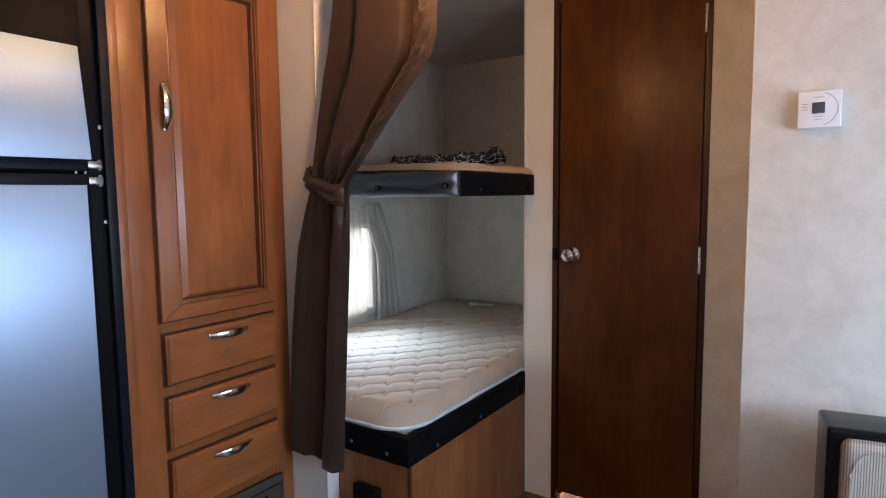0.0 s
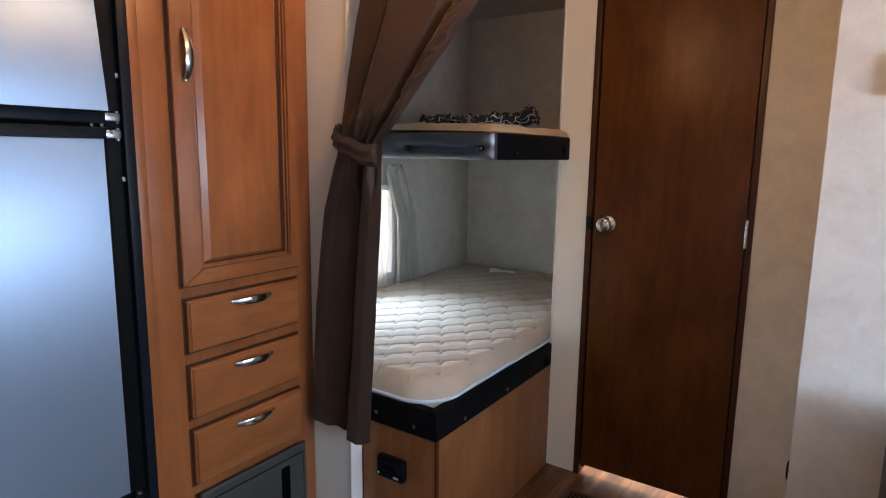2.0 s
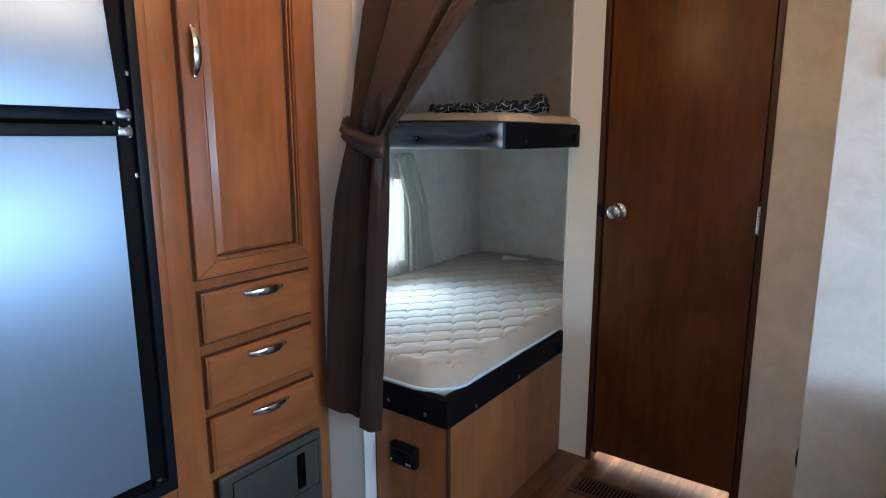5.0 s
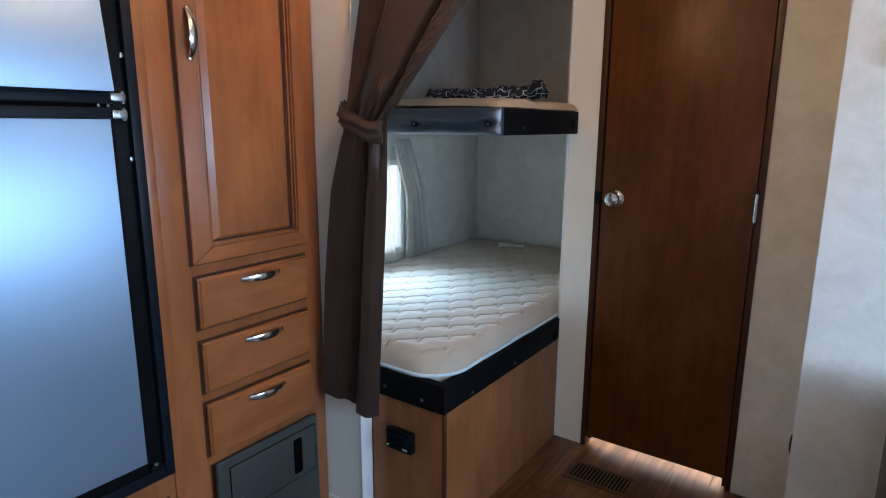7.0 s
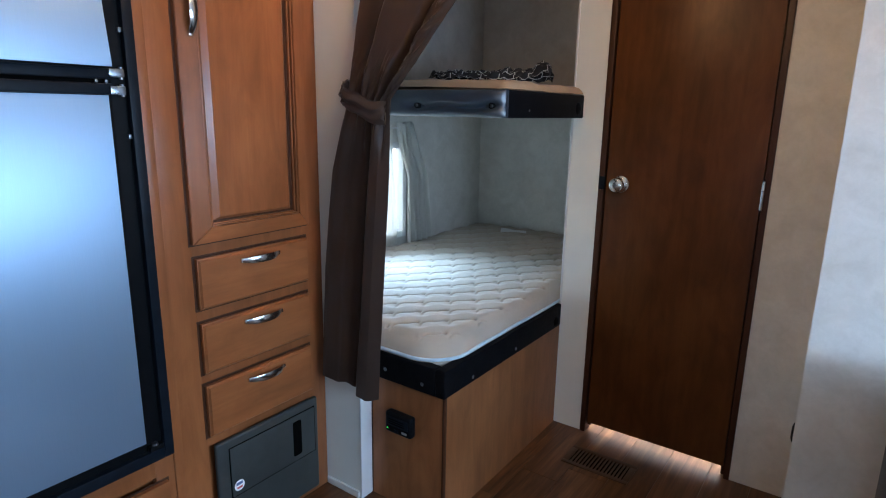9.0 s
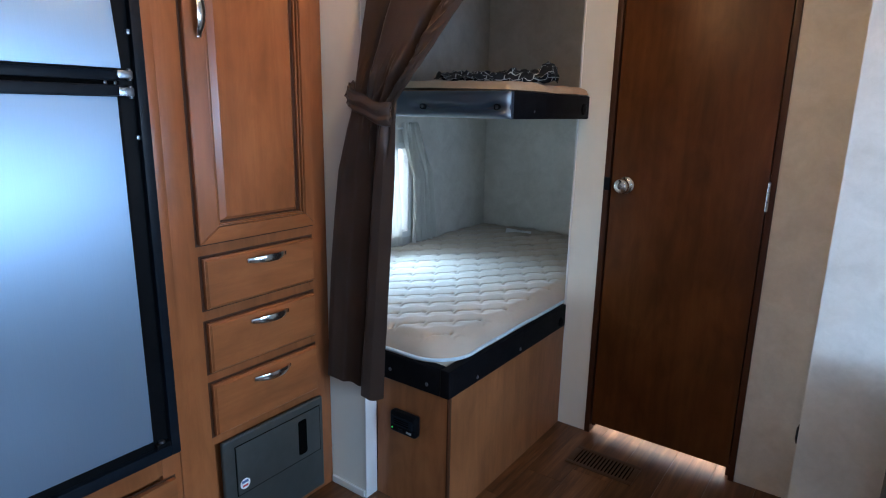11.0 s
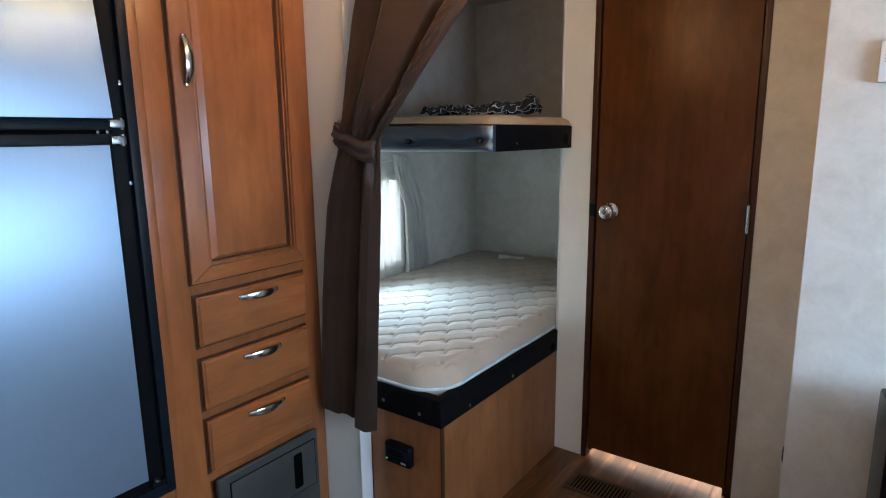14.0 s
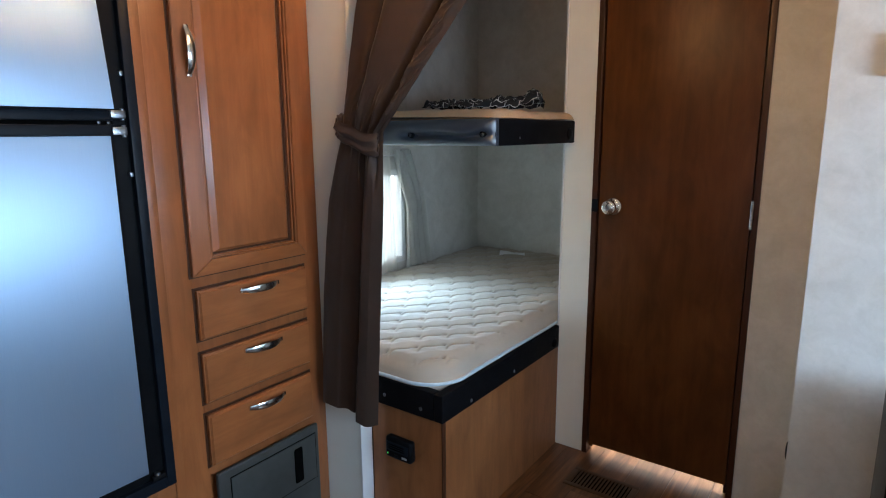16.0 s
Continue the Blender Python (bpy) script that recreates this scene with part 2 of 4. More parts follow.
def mat_printed():
    """Black cloth with an open white line print."""
    m, n, l, b = nodes_of("black_white_print")
    br = n.new("ShaderNodeTexBrick")
    br.inputs["Scale"].default_value = 1.0
    br.inputs["Color1"].default_value = br.inputs["Color2"].default_value = (0.010, 0.010, 0.012, 1)
    br.inputs["Mortar"].default_value = (0.55, 0.55, 0.54, 1)
    for k, v in (("Mortar Size", 0.0022), ("Brick Width", 0.078), ("Row Height", 0.050), ("Mortar Smooth", 0.1)):
        br.inputs[k].default_value = v
    uv = n.new("ShaderNodeUVMap")
    l.new(uv.outputs[0], br.inputs["Vector"])
    l.new(br.outputs[0], b.inputs["Base Color"])
    setp(b, rough=0.8)
    return m


M["print"] = mat_printed()


def mat_glass():
    m, n, l, b = nodes_of("window_glass")
    setp(b, rough=0.02, trans=1.0, ior=1.45)
    b.inputs["Base Color"].default_value = (0.9, 0.95, 0.95, 1)
    return m


M["glass"] = mat_glass()


def mat_emit(name, colour, strength):
    m, n, l, b = nodes_of(name)
    b.inputs["Base Color"].default_value = (*colour, 1)
    b.inputs["Emission Color"].default_value = (*colour, 1)
    b.inputs["Emission Strength"].default_value = strength
    return m


M["lens"] = mat_emit("lamp_lens", (1.0, 0.66, 0.36), 5.0)
M["led"] = mat_emit("green_led", (0.10, 0.9, 0.12), 0.5)
M["outdoors"] = mat_emit("bright_outdoors", (0.90, 0.96, 1.0), 3.6)

# ---------------------------------------------------------------- building helpers
ORIGIN = {}


def add_box(bm, x0, x1, y0, y1, z0, z1, bevel=0.0, seg=2):
    m = Matrix.Translation(((x0 + x1) / 2, (y0 + y1) / 2, (z0 + z1) / 2)) @ Matrix.Diagonal((x1 - x0, y1 - y0, z1 - z0, 1))
    t = bmesh.new()
    bmesh.ops.create_cube(t, size=1, matrix=m)
    if bevel:
        bmesh.ops.bevel(t, geom=t.edges[:], offset=bevel, segments=seg, profile=0.6, affect="EDGES")
    join(bm, t)
    return bm


def join(bm, t):
    me = bpy.data.meshes.new("tmp")
    t.to_mesh(me)
    t.free()
    bm.from_mesh(me)
    bpy.data.meshes.remove(me)


def box(*a, **k):
    return add_box(bmesh.new(), *a, **k)


def cyl(bm, p, q, r0, r1=None, seg=20):
    p, q = Vector(p), Vector(q)
    t = bmesh.new()
    bmesh.ops.create_cone(t, cap_ends=True, segments=seg, radius1=r0, radius2=r0 if r1 is None else r1, depth=(q - p).length)
    t.transform(Matrix.Translation((p + q) / 2) @ (q - p).to_track_quat("Z", "Y").to_matrix().to_4x4())
    join(bm, t)
    return bm


def lathe(bm, p, axis, profile, seg=28):
    """Turned shape: profile of (distance along axis, radius)."""
    t = bmesh.new()
    rings = []
    for d, r in profile:
        rings.append([t.verts.new((r * math.cos(2 * math.pi * i / seg), r * math.sin(2 * math.pi * i / seg), d)) for i in range(seg)])
    for a, b in zip(rings, rings[1:]):
        for i in range(seg):
            t.faces.new((a[i], a[(i + 1) % seg], b[(i + 1) % seg], b[i]))
    for ring, flip in ((rings[0], True), (rings[-1], False)):
        t.faces.new(ring[::-1] if flip else ring)
    t.transform(Matrix.Translation(p) @ Vector(axis).to_track_quat("Z", "Y").to_matrix().to_4x4())
    join(bm, t)
    return bm


def tube(bm, pts, r, seg=8, flat=1.0):
    """Bent rod through points."""
    pts = [Vector(p) for p in pts]
    rings = []
    for i, p in enumerate(pts):
        d = (pts[min(i + 1, len(pts) - 1)] - pts[max(i - 1, 0)]).normalized()
        up = Vector((0, 0, 1)) if abs(d.z) < 0.95 else Vector((0, 1, 0))
        s = d.cross(up).normalized()
        u = s.cross(d)
        rings.append([bm.verts.new(p + s * (r * math.cos(a)) + u * (r * flat * math.sin(a))) for a in (2 * math.pi * k / seg for k in range(seg))])
    for a, b in zip(rings, rings[1:]):
        for i in range(seg):
            bm.faces.new((a[i], a[(i + 1) % seg], b[(i + 1) % seg], b[i]))
    bm.faces.new(rings[0][::-1])
    bm.faces.new(rings[-1])
    return bm


def sheet(bm, f, nu, nv, uv=False):
    """A grid of f(u, v), u and v from 0 to 1."""
    g = [[bm.verts.new(f(i / nu, j / nv)) for j in range(nv + 1)] for i in range(nu + 1)]
    layer = bm.loops.layers.uv.verify() if uv else None
    for i in range(nu):
        for j in range(nv):
            fc = bm.faces.new((g[i][j], g[i + 1][j], g[i + 1][j + 1], g[i][j + 1]))
            if uv:
                for lp, (a, b) in zip(fc.loops, ((i, j), (i + 1, j), (i + 1, j + 1), (i, j + 1))):
                    lp[layer].uv = (a / nu, b / nv)
    return g


def thing(name, at, label, category, kind="", group=""):
    ob = new(name)
    ob.location = at
    ob.empty_display_size = 0.05
    ORIGIN[ob.name] = Vector(at)
    return tagged(ob, label, category, group, kind)


def part(name, bm, material, parent=None, label="", angle=35):
    o = ORIGIN.get(parent.name, Vector()) if parent else Vector()
    bm.transform(Matrix.Translation(-o))
    bmesh.ops.recalc_face_normals(bm, faces=bm.faces[:])
    me = bpy.data.meshes.new(name)
    for f in bm.faces:
        f.smooth = True
    bm.to_mesh(me)
    bm.free()
    me.set_sharp_from_angle(angle=radians(angle))
    me.materials.append(M[material])
    ob = new(name, me)
    if parent:
        ob.parent = parent
        ORIGIN[ob.name] = o
    if label:
        ob["label"] = label
    return ob


def fixed(name, bm, material, label, category, parent=None):
    return tagged(part(name, bm, material, parent), label, category, kind="structure")


# ---------------------------------------------------------------- large structure
XW, XE, YS, YN, ZC = -2.0, 1.25, -2.6, 3.07, 2.03   # inner faces of the shell
FACE = -1.487                                        # face frame of the kitchen cabinets
DOOR_Y = 2.184                                       # bathroom front wall
LOUNGE_Y, LOUNGE_X = 1.572, -0.162                   # wall with the thermostat, and its free end


def wall_with_hole(name, axis, a, b, s0, s1, z0, z1, hole, label):
    """Wall between a and b in depth, s0..s1 along, with one rectangular hole (h0, h1, k0, k1)."""
    h0, h1, k0, k1 = hole
    bm = bmesh.new()
    rings = []
    for d in (a, b):
        for u0, u1, w0, w1 in ((s0, s1, z0, z1), (h0, h1, k0, k1)):
            rings.append([bm.verts.new((d, u, w) if axis == "x" else (u, d, w)) for u, w in ((u0, w0), (u1, w0), (u1, w1), (u0, w1))])
    for p, q in ((0, 1), (2, 3), (0, 2), (1, 3)):
        for k in range(4):
            bm.faces.new((rings[p][k], rings[p][(k + 1) % 4], rings[q][(k + 1) % 4], rings[q][k]))
    return fixed(name, bm, "wall", label, "wall")


floor = fixed("floor", box(XW - 0.04, XE + 0.04, YS - 0.04, YN + 0.04, -0.06, -0.006), "dark", "brown wood-look vinyl plank floor of a camper", "floor")
fixed("ceiling", box(XW - 0.04, XE + 0.04, YS - 0.04, YN + 0.04, ZC, ZC + 0.05), "ceil", "pale flat ceiling panel of a camper", "ceiling")
BW = (1.74, 2.35, 0.66, 1.10)
wall_with_hole("wall_west", "x", XW - 0.05, XW, YS, YN, 0, ZC, BW, "mottled off-white papered side wall beside the bunks")
LW = (0.10, 1.36, 0.94, 1.46)
LW2 = (-1.09, -0.41, 0.92, 1.40)
bm = bmesh.new()
for u0, u1, w0, w1 in ((YS, LW2[0], 0, ZC), (LW2[1], LW[0], 0, ZC), (LW[1], YN, 0, ZC), (LW2[0], LW2[1], 0, LW2[2]), (LW2[0], LW2[1], LW2[3], ZC),
                       (LW[0], LW[1], 0, LW[2]), (LW[0], LW[1], LW[3], ZC)):
    add_box(bm, XE, XE + 0.05, u0, u1, w0, w1)
fixed("wall_east", bm, "wall", "mottled off-white papered side wall of the lounge", "wall")
fixed("wall_north", box(XW - 0.05, XE + 0.05, YN, YN + 0.05, 0, ZC), "wall", "mottled off-white papered rear wall", "wall")
FW = (0.08, 1.12, 0.60, 1.20)
wall_with_hole("wall_south", "y", YS - 0.05, YS, XW - 0.05, XE + 0.05, 0, ZC, FW, "mottled off-white papered front wall")
fixed("partition_wall_kitchen", box(XW, -1.333, 1.318, 1.366, 0, ZC), "panel", "smooth off-white partition between pantry and bunks", "wall")
fixed("trim_partition", box(-1.333, -1.325, 1.315, 1.368, 0, ZC, bevel=0.002), "trim", "white vinyl corner trim on the partition end", "trim")

fixed("baseboard_partition", box(FACE + 0.002, -1.334, 1.309, 1.318, 0.0, 0.026, bevel=0.004, seg=3), "trim", "small white quarter-round at the foot of the partition", "trim")

# bathroom enclosure: post, header, strip, side walls
JL0, JL1, JR0, JR1, DTOP = -0.918, -0.897, -0.371, -0.352, 2.0
bm = box(-1.036, JL0, DOOR_Y, DOOR_Y + 0.04, 0, ZC)
add_box(bm, JL0, JR1, DOOR_Y, DOOR_Y + 0.04, DTOP + 0.021, ZC)
fixed("wall_bathroom_front", bm, "panel", "smooth off-white wall round the bathroom door", "wall")
fixed("wall_bathroom_strip", box(JR1, LOUNGE_X + 0.04, DOOR_Y, DOOR_Y + 0.04, 0, ZC), "wall", "narrow papered wall beside the bathroom door", "wall")
fixed("wall_bathroom_side", box(-1.036, -0.996, DOOR_Y + 0.04, YN, 0, ZC), "wall", "papered wall between bunks and bathroom", "wall")
fixed("trim_post", box(-1.044, -1.036, DOOR_Y - 0.004, DOOR_Y + 0.046, 0, ZC, bevel=0.002), "trim", "white vinyl corner trim on the bathroom wall", "trim")
# opening added out of view for the fill lamp that the refrigerator reflects
SW = (0.31, 1.17, 0.84, 1.28)
wall_with_hole("wall_lounge", "y", LOUNGE_Y, LOUNGE_Y + 0.04, LOUNGE_X, XE, 0, ZC, SW, "mottled off-white papered wall with a thermostat")
fixed("wall_lounge_return", box(LOUNGE_X, LOUNGE_X + 0.04, LOUNGE_Y + 0.04, DOOR_Y, 0, ZC), "wall", "papered return wall beside the bathroom door", "wall")

bm = box(JL0, JL1, DOOR_Y - 0.006, DOOR_Y + 0.046, 0, DTOP + 0.02, bevel=0.0015)
add_box(bm, JR0, JR1, DOOR_Y - 0.006, DOOR_Y + 0.046, 0, DTOP + 0.02, bevel=0.0015)
add_box(bm, JL1, JR0, DOOR_Y - 0.006, DOOR_Y + 0.046, DTOP, DTOP + 0.02, bevel=0.0015)
fixed("door_frame", bm, "jamb", "dark brown wooden jamb of the bathroom door", "door frame")

# ---------------------------------------------------------------- bathroom door
door = thing("door_1", ((JL1 + JR0) / 2, DOOR_Y, 0.04), "closed dark reddish-brown flush wooden bathroom door, gap beneath it", "door", kind="structure")
part("slab", box(JL1 + 0.006, JR0 - 0.005, DOOR_Y + 0.001, DOOR_Y + 0.022, 0.043, DTOP - 0.004, bevel=0.0015), "door", door)
part("door_stop", box(JL1, JL1 + 0.014, DOOR_Y + 0.0225, DOOR_Y + 0.042, 0.022, DTOP - 0.004), "jamb", door)
part("door_stop", box(JR0 - 0.014, JR0, DOOR_Y + 0.0225, DOOR_Y + 0.042, 0.0, DTOP - 0.004), "jamb", door)
KX, KZ = -0.836, 1.022
knob = part("knob", lathe(bmesh.new(), (KX, DOOR_Y + 0.001, KZ), (0, -1, 0), [(0, 0.0), (0.001, 0.032), (0.006, 0.031), (0.010, 0.022), (0.014, 0.011), (0.026, 0.011), (0.031, 0.019),
     (0.038, 0.0255), (0.047, 0.0275), (0.055, 0.0255), (0.060, 0.019), (0.062, 0.010), (0.0622, 0.0)]), "chrome", door, "polished round chrome knob", angle=60)
part("lock_button", lathe(bmesh.new(), (KX, DOOR_Y - 0.0605, KZ), (0, -1, 0), [(0, 0.0), (0.0005, 0.007), (0.004, 0.006), (0.005, 0.0)], 14), "steel", knob)
part("strike_plate", box(JL0 + 0.001, JL1 + 0.004, DOOR_Y - 0.009, DOOR_Y - 0.006, KZ - 0.024, KZ + 0.024, bevel=0.001), "blackgloss", door)
for hz in (1.024, 1.838):
    h = part("hinge", cyl(bmesh.new(), (JR0 - 0.001, DOOR_Y - 0.009, hz - 0.047), (JR0 - 0.001, DOOR_Y - 0.009, hz + 0.047), 0.0045, seg=12), "steel", door, "bright steel butt hinge")
    bm = bmesh.new()
    for k in (-0.047, -0.016, 0.015):
        cyl(bm, (JR0 - 0.001, DOOR_Y - 0.009, hz + k + 0.001), (JR0 - 0.001, DOOR_Y - 0.009, hz + k + 0.030), 0.0055, seg=12)
    part("knuckles", bm, "chrome", h)

# ---------------------------------------------------------------- kitchen: pantry cabinet


def arch_handle(p, axis, length, depth, name, parent):
    """Bow pull: flat bar bent out from the face, thicker in the middle."""
    bm = bmesh.new()
    a = Vector(axis)
    n = 14
    out = Vector((1, 0, 0))
    side = a.cross(out)
    prev = None
    for i in range(n + 1):
        s = i / n * 2 - 1
        c = Vector(p) + a * (s * length / 2) + out * (0.003 + depth * (1 - abs(s) ** 2.4))
        w = 0.0060 + 0.0045 * (1 - s * s)
        th = 0.0035
        ring = [bm.verts.new(c + side * (w * sx) + out * (th * so)) for sx, so in ((-1, -0.5), (1, -0.5), (1, 0.1), (0.5, 0.6), (-0.5, 0.6), (-1, 0.1))]
        if prev:
            for k in range(6):
                bm.faces.new((prev[k], prev[(k + 1) % 6], ring[(k + 1) % 6], ring[k]))
        else:
            bm.faces.new(ring[::-1])
        prev = ring
    bm.faces.new(prev)
    h = part(name, bm, "nickel", parent, "bright brushed-nickel bow pull", angle=50)
    for s in (-1, 1):
        part("foot", box(FACE + 0.018, FACE + 0.026, *(sorted((p[1] + a.y * s * length * 0.47 - 0.006, p[1] + a.y * s * length * 0.47 + 0.006))),
             p[2] + a.z * s * length * 0.47 - 0.006, p[2] + a.z * s * length * 0.47 + 0.006, bevel=0.0015), "chrome", h)
    return h


def frame_ring(bm, x0, x1, y0, y1, z0, z1, wy0, wy1, wz0, wz1, bevel):
    """Rails and stiles round a field, all in the plane x0..x1."""
    add_box(bm, x0, x1, y0, y0 + wy0, z0, z1, bevel)
    add_box(bm, x0, x1, y1 - wy1, y1, z0, z1, bevel)
    add_box(bm, x0, x1, y0 + wy0, y1 - wy1, z0, z0 + wz0, bevel)
    add_box(bm, x0, x1, y0 + wy0, y1 - wy1, z1 - wz1, z1, bevel)


def raised_panel(bm, x_low, x_high, y0, y1, z0, z1, slope):
    """Field with sloping margins."""
    lo = [bm.verts.new((x_low, y, z)) for y, z in ((y0, z0), (y1, z0), (y1, z1), (y0, z1))]
    hi = [bm.verts.new((x_high, y, z)) for y, z in ((y0 + slope, z0 + slope), (y1 - slope, z0 + slope), (y1 - slope, z1 - slope), (y0 + slope, z1 - slope))]
    for i in range(4):
        bm.faces.new((lo[i], lo[(i + 1) % 4], hi[(i + 1) % 4], hi[i]))
    bm.faces.new(hi)


PY0, PY1 = 0.776, 1.315
pantry = thing("pantry_cabinet", (-1.74, (PY0 + PY1) / 2, 0), "tall reddish-brown wooden pantry cabinet with raised-panel door and three drawers", "cabinet")
bm = bmesh.new()
frame_ring(bm, FACE - 0.02, FACE, PY0, PY1, 0.0, ZC - 0.002, 0.10, 0.075, 0.015, 0.11, 0.0015)
for z0, z1 in ((0.352, 0.378), (0.537, 0.566), (0.714, 0.748), (0.892, 0.935)):
    add_box(bm, FACE - 0.02, FACE - 0.0004, PY0 + 0.10, PY1 - 0.075, z0, z1)
part("face_frame", bm, "cabinet", pantry)
part("carcass", box(XW + 0.002, FACE - 0.02, PY0, PY1, 0.0, ZC - 0.002), "cabinet", pantry)

part("filler_strip", box(FACE + 0.0002, FACE + 0.002, PY0 + 0.001, 0.802, 0.0, ZC - 0.002, bevel=0.0006), "cabinet", pantry)
# door: frame, inner moulding, dark glaze line, raised field
DY0, DY1, DZ0, DZ1 = 0.872, 1.256, 0.928, 1.905
XD = FACE + 0.019
pdoor = part("door", box(FACE + 0.0012, FACE + 0.004, DY0, DY1, DZ0, DZ1), "cabinet", pantry)
iy0, iy1, iz0, iz1 = DY0 + 0.052, DY1 - 0.037, DZ0 + 0.040, DZ1 - 0.050


def mitred(oy0, oz0, oy1, oz1, ny0, nz0, ny1, nz1, x0, x_out, x_in):
    """One member of a mitred frame: outer edge (oy, oz), inner edge (ny, nz), face falling towards the outer edge."""
    bm = bmesh.new()
    ring = []
    for x_o, x_n in ((x0, x0), (x_out, x_in)):
        a = [(x_o, oy0, oz0), (x_o, oy1, oz1), (x_n, ny1, nz1), (x_n, ny0, nz0)]
        ring.append([bm.verts.new(p) for p in a])
    lo, hi = ring
    bm.faces.new(lo[::-1])
    bm.faces.new(hi)
    for k in range(4):
        bm.faces.new((lo[k], lo[(k + 1) % 4], hi[(k + 1) % 4], hi[k]))
    bmesh.ops.recalc_face_normals(bm, faces=bm.faces[:])
    edges = [e for e in bm.edges if e.verts[0].co.x > x0 + 0.002 and e.verts[1].co.x > x0 + 0.002]
    bmesh.ops.bevel(bm, geom=edges, offset=0.0016, segments=2, affect="EDGES")
    return bm


G = 0.0004
part("stile", mitred(DY0, DZ0 + G, DY0, DZ1 - G, iy0, iz0 + G, iy0, iz1 - G, FACE + 0.004, XD - 0.0045, XD), "cabinet", pdoor)
part("stile", mitred(DY1, DZ0 + G, DY1, DZ1 - G, iy1, iz0 + G, iy1, iz1 - G, FACE + 0.004, XD - 0.0030, XD), "cabinet", pdoor)
part("rail", mitred(DY0 + G, DZ0, DY1 - G, DZ0, iy0 + G, iz0, iy1 - G, iz0, FACE + 0.004, XD - 0.0030, XD), "drawer", pdoor)
part("rail", mitred(DY0 + G, DZ1, DY1 - G, DZ1, iy0 + G, iz1, iy1 - G, iz1, FACE + 0.004, XD - 0.0030, XD), "drawer", pdoor)
for k, xh in enumerate((0.0165, 0.0125)):
    o = k * 0.0085
    bm = bmesh.new()
    frame_ring(bm, FACE + 0.004, FACE + xh, iy0 + 0.001 + o * 0.5, iy1 - 0.001 - o, iz0 + 0.001 + o * 0.5, iz1 - 0.001 - o, 0.0052, 0.0060, 0.0052, 0.0060, 0.0022)
    part("moulding", bm, "cabinet", pdoor)
part("glaze_line", box(FACE + 0.004, FACE + 0.0052, iy0 + 0.001, iy1 - 0.001, iz0 + 0.001, iz1 - 0.001), "groove", pdoor, "dark glazed groove")
bm = bmesh.new()
a, b = FACE + 0.0054, FACE + 0.0122
ly0, ly1, lz0, lz1 = iy0 + 0.0145, iy1 - 0.0250, iz0 + 0.0160, iz1 - 0.0250
lo = [bm.verts.new((a, y, z)) for y, z in ((ly0, lz0), (ly1, lz0), (ly1, lz1), (ly0, lz1))]
hi = [bm.verts.new((b, y, z)) for y, z in ((ly0 + 0.0165, lz0 + 0.008), (ly1 - 0.008, lz0 + 0.008), (ly1 - 0.008, lz1 - 0.009), (ly0 + 0.0165, lz1 - 0.009))]
for k in range(4):
    bm.faces.new((lo[k], lo[(k + 1) % 4], hi[(k + 1) % 4], hi[k]))
bm.faces.new(hi)
part("raised_panel", bm, "cabinet", pdoor, angle=4)
arch_handle((XD, 0.904, 1.497), (0, 0, 1), 0.118, 0.020, "handle", pdoor)
part("reveal", box(FACE, FACE + 0.001, DY0 - 0.006, DY1 + 0.004, DZ0 - 0.006, DZ1 + 0.004), "groove", pantry)

for z0, z1 in ((0.748, 0.893), (0.567, 0.716), (0.379, 0.539)):
    dr = part("drawer", box(FACE + 0.001, FACE + 0.014, 0.878, 1.247, z0 + 0.004, z1 - 0.004, bevel=0.002), "drawer", pantry)
    bm = bmesh.new()
    raised_panel(bm, FACE + 0.0135, FACE + 0.0195, 0.880, 1.245, z0 + 0.006, z1 - 0.006, 0.0045)
    part("front_face", bm, "drawer", dr, angle=4)
    part("reveal", box(FACE, FACE + 0.001, 0.871, 1.254, z0 - 0.003, z1 + 0.003), "groove", dr)
    arch_handle((FACE + 0.0195, 1.068, z1 - 0.029), (0, 1, 0), 0.128, 0.022, "handle", dr)

# furnace access panel
fp = thing("furnace_panel", (FACE, 1.075, 0.03), "charcoal metal furnace access panel below the drawers", "furnace panel")
FP = (0.889, 1.264, 0.022, 0.352)
CV = (0.930, 1.246, 0.166, 0.322)                     # lid in the upper half
part("surround", box(FACE + 0.0005, FACE + 0.016, *FP, bevel=0.008, seg=4), "grey", fp)
bm = bmesh.new()
frame_ring(bm, FACE + 0.0155, FACE + 0.0166, CV[0] - 0.003, CV[1] + 0.003, CV[2] - 0.003, CV[3] + 0.003, 0.0032, 0.0032, 0.0032, 0.0032, 0.0)
part("seam", bm, "dark", fp, "dark seam round the lid")
cover = part("cover", box(FACE + 0.010, FACE + 0.019, *CV, bevel=0.0025), "grey", fp)
bm = box(FACE + 0.0175, FACE + 0.0198, 1.156, 1.190, 0.184, 0.304)
bmesh.ops.bevel(bm, geom=[e for e in bm.edges if abs(e.verts[0].co.x - e.verts[1].co.x) > 0.001], offset=0.007, segments=4, profile=0.5, affect="EDGES")
part("finger_slot", bm, "dark", cover, "dark recessed slot")
st = part("round_sticker", lathe(bmesh.new(), (FACE + 0.019, 0.953, 0.196), (1, 0, 0), [(0, 0.0), (0.0004, 0.017), (0.0008, 0.016), (0.0009, 0.0)], 24), "paper", cover, "round white sticker with blue and red print")
part("print_bar", box(FACE + 0.0199, FACE + 0.0206, 0.942, 0.963, 0.199, 0.207), "blueprint", st)
part("print_bar", box(FACE + 0.0199, FACE + 0.0206, 0.944, 0.962, 0.187, 0.193), "redprint", st)

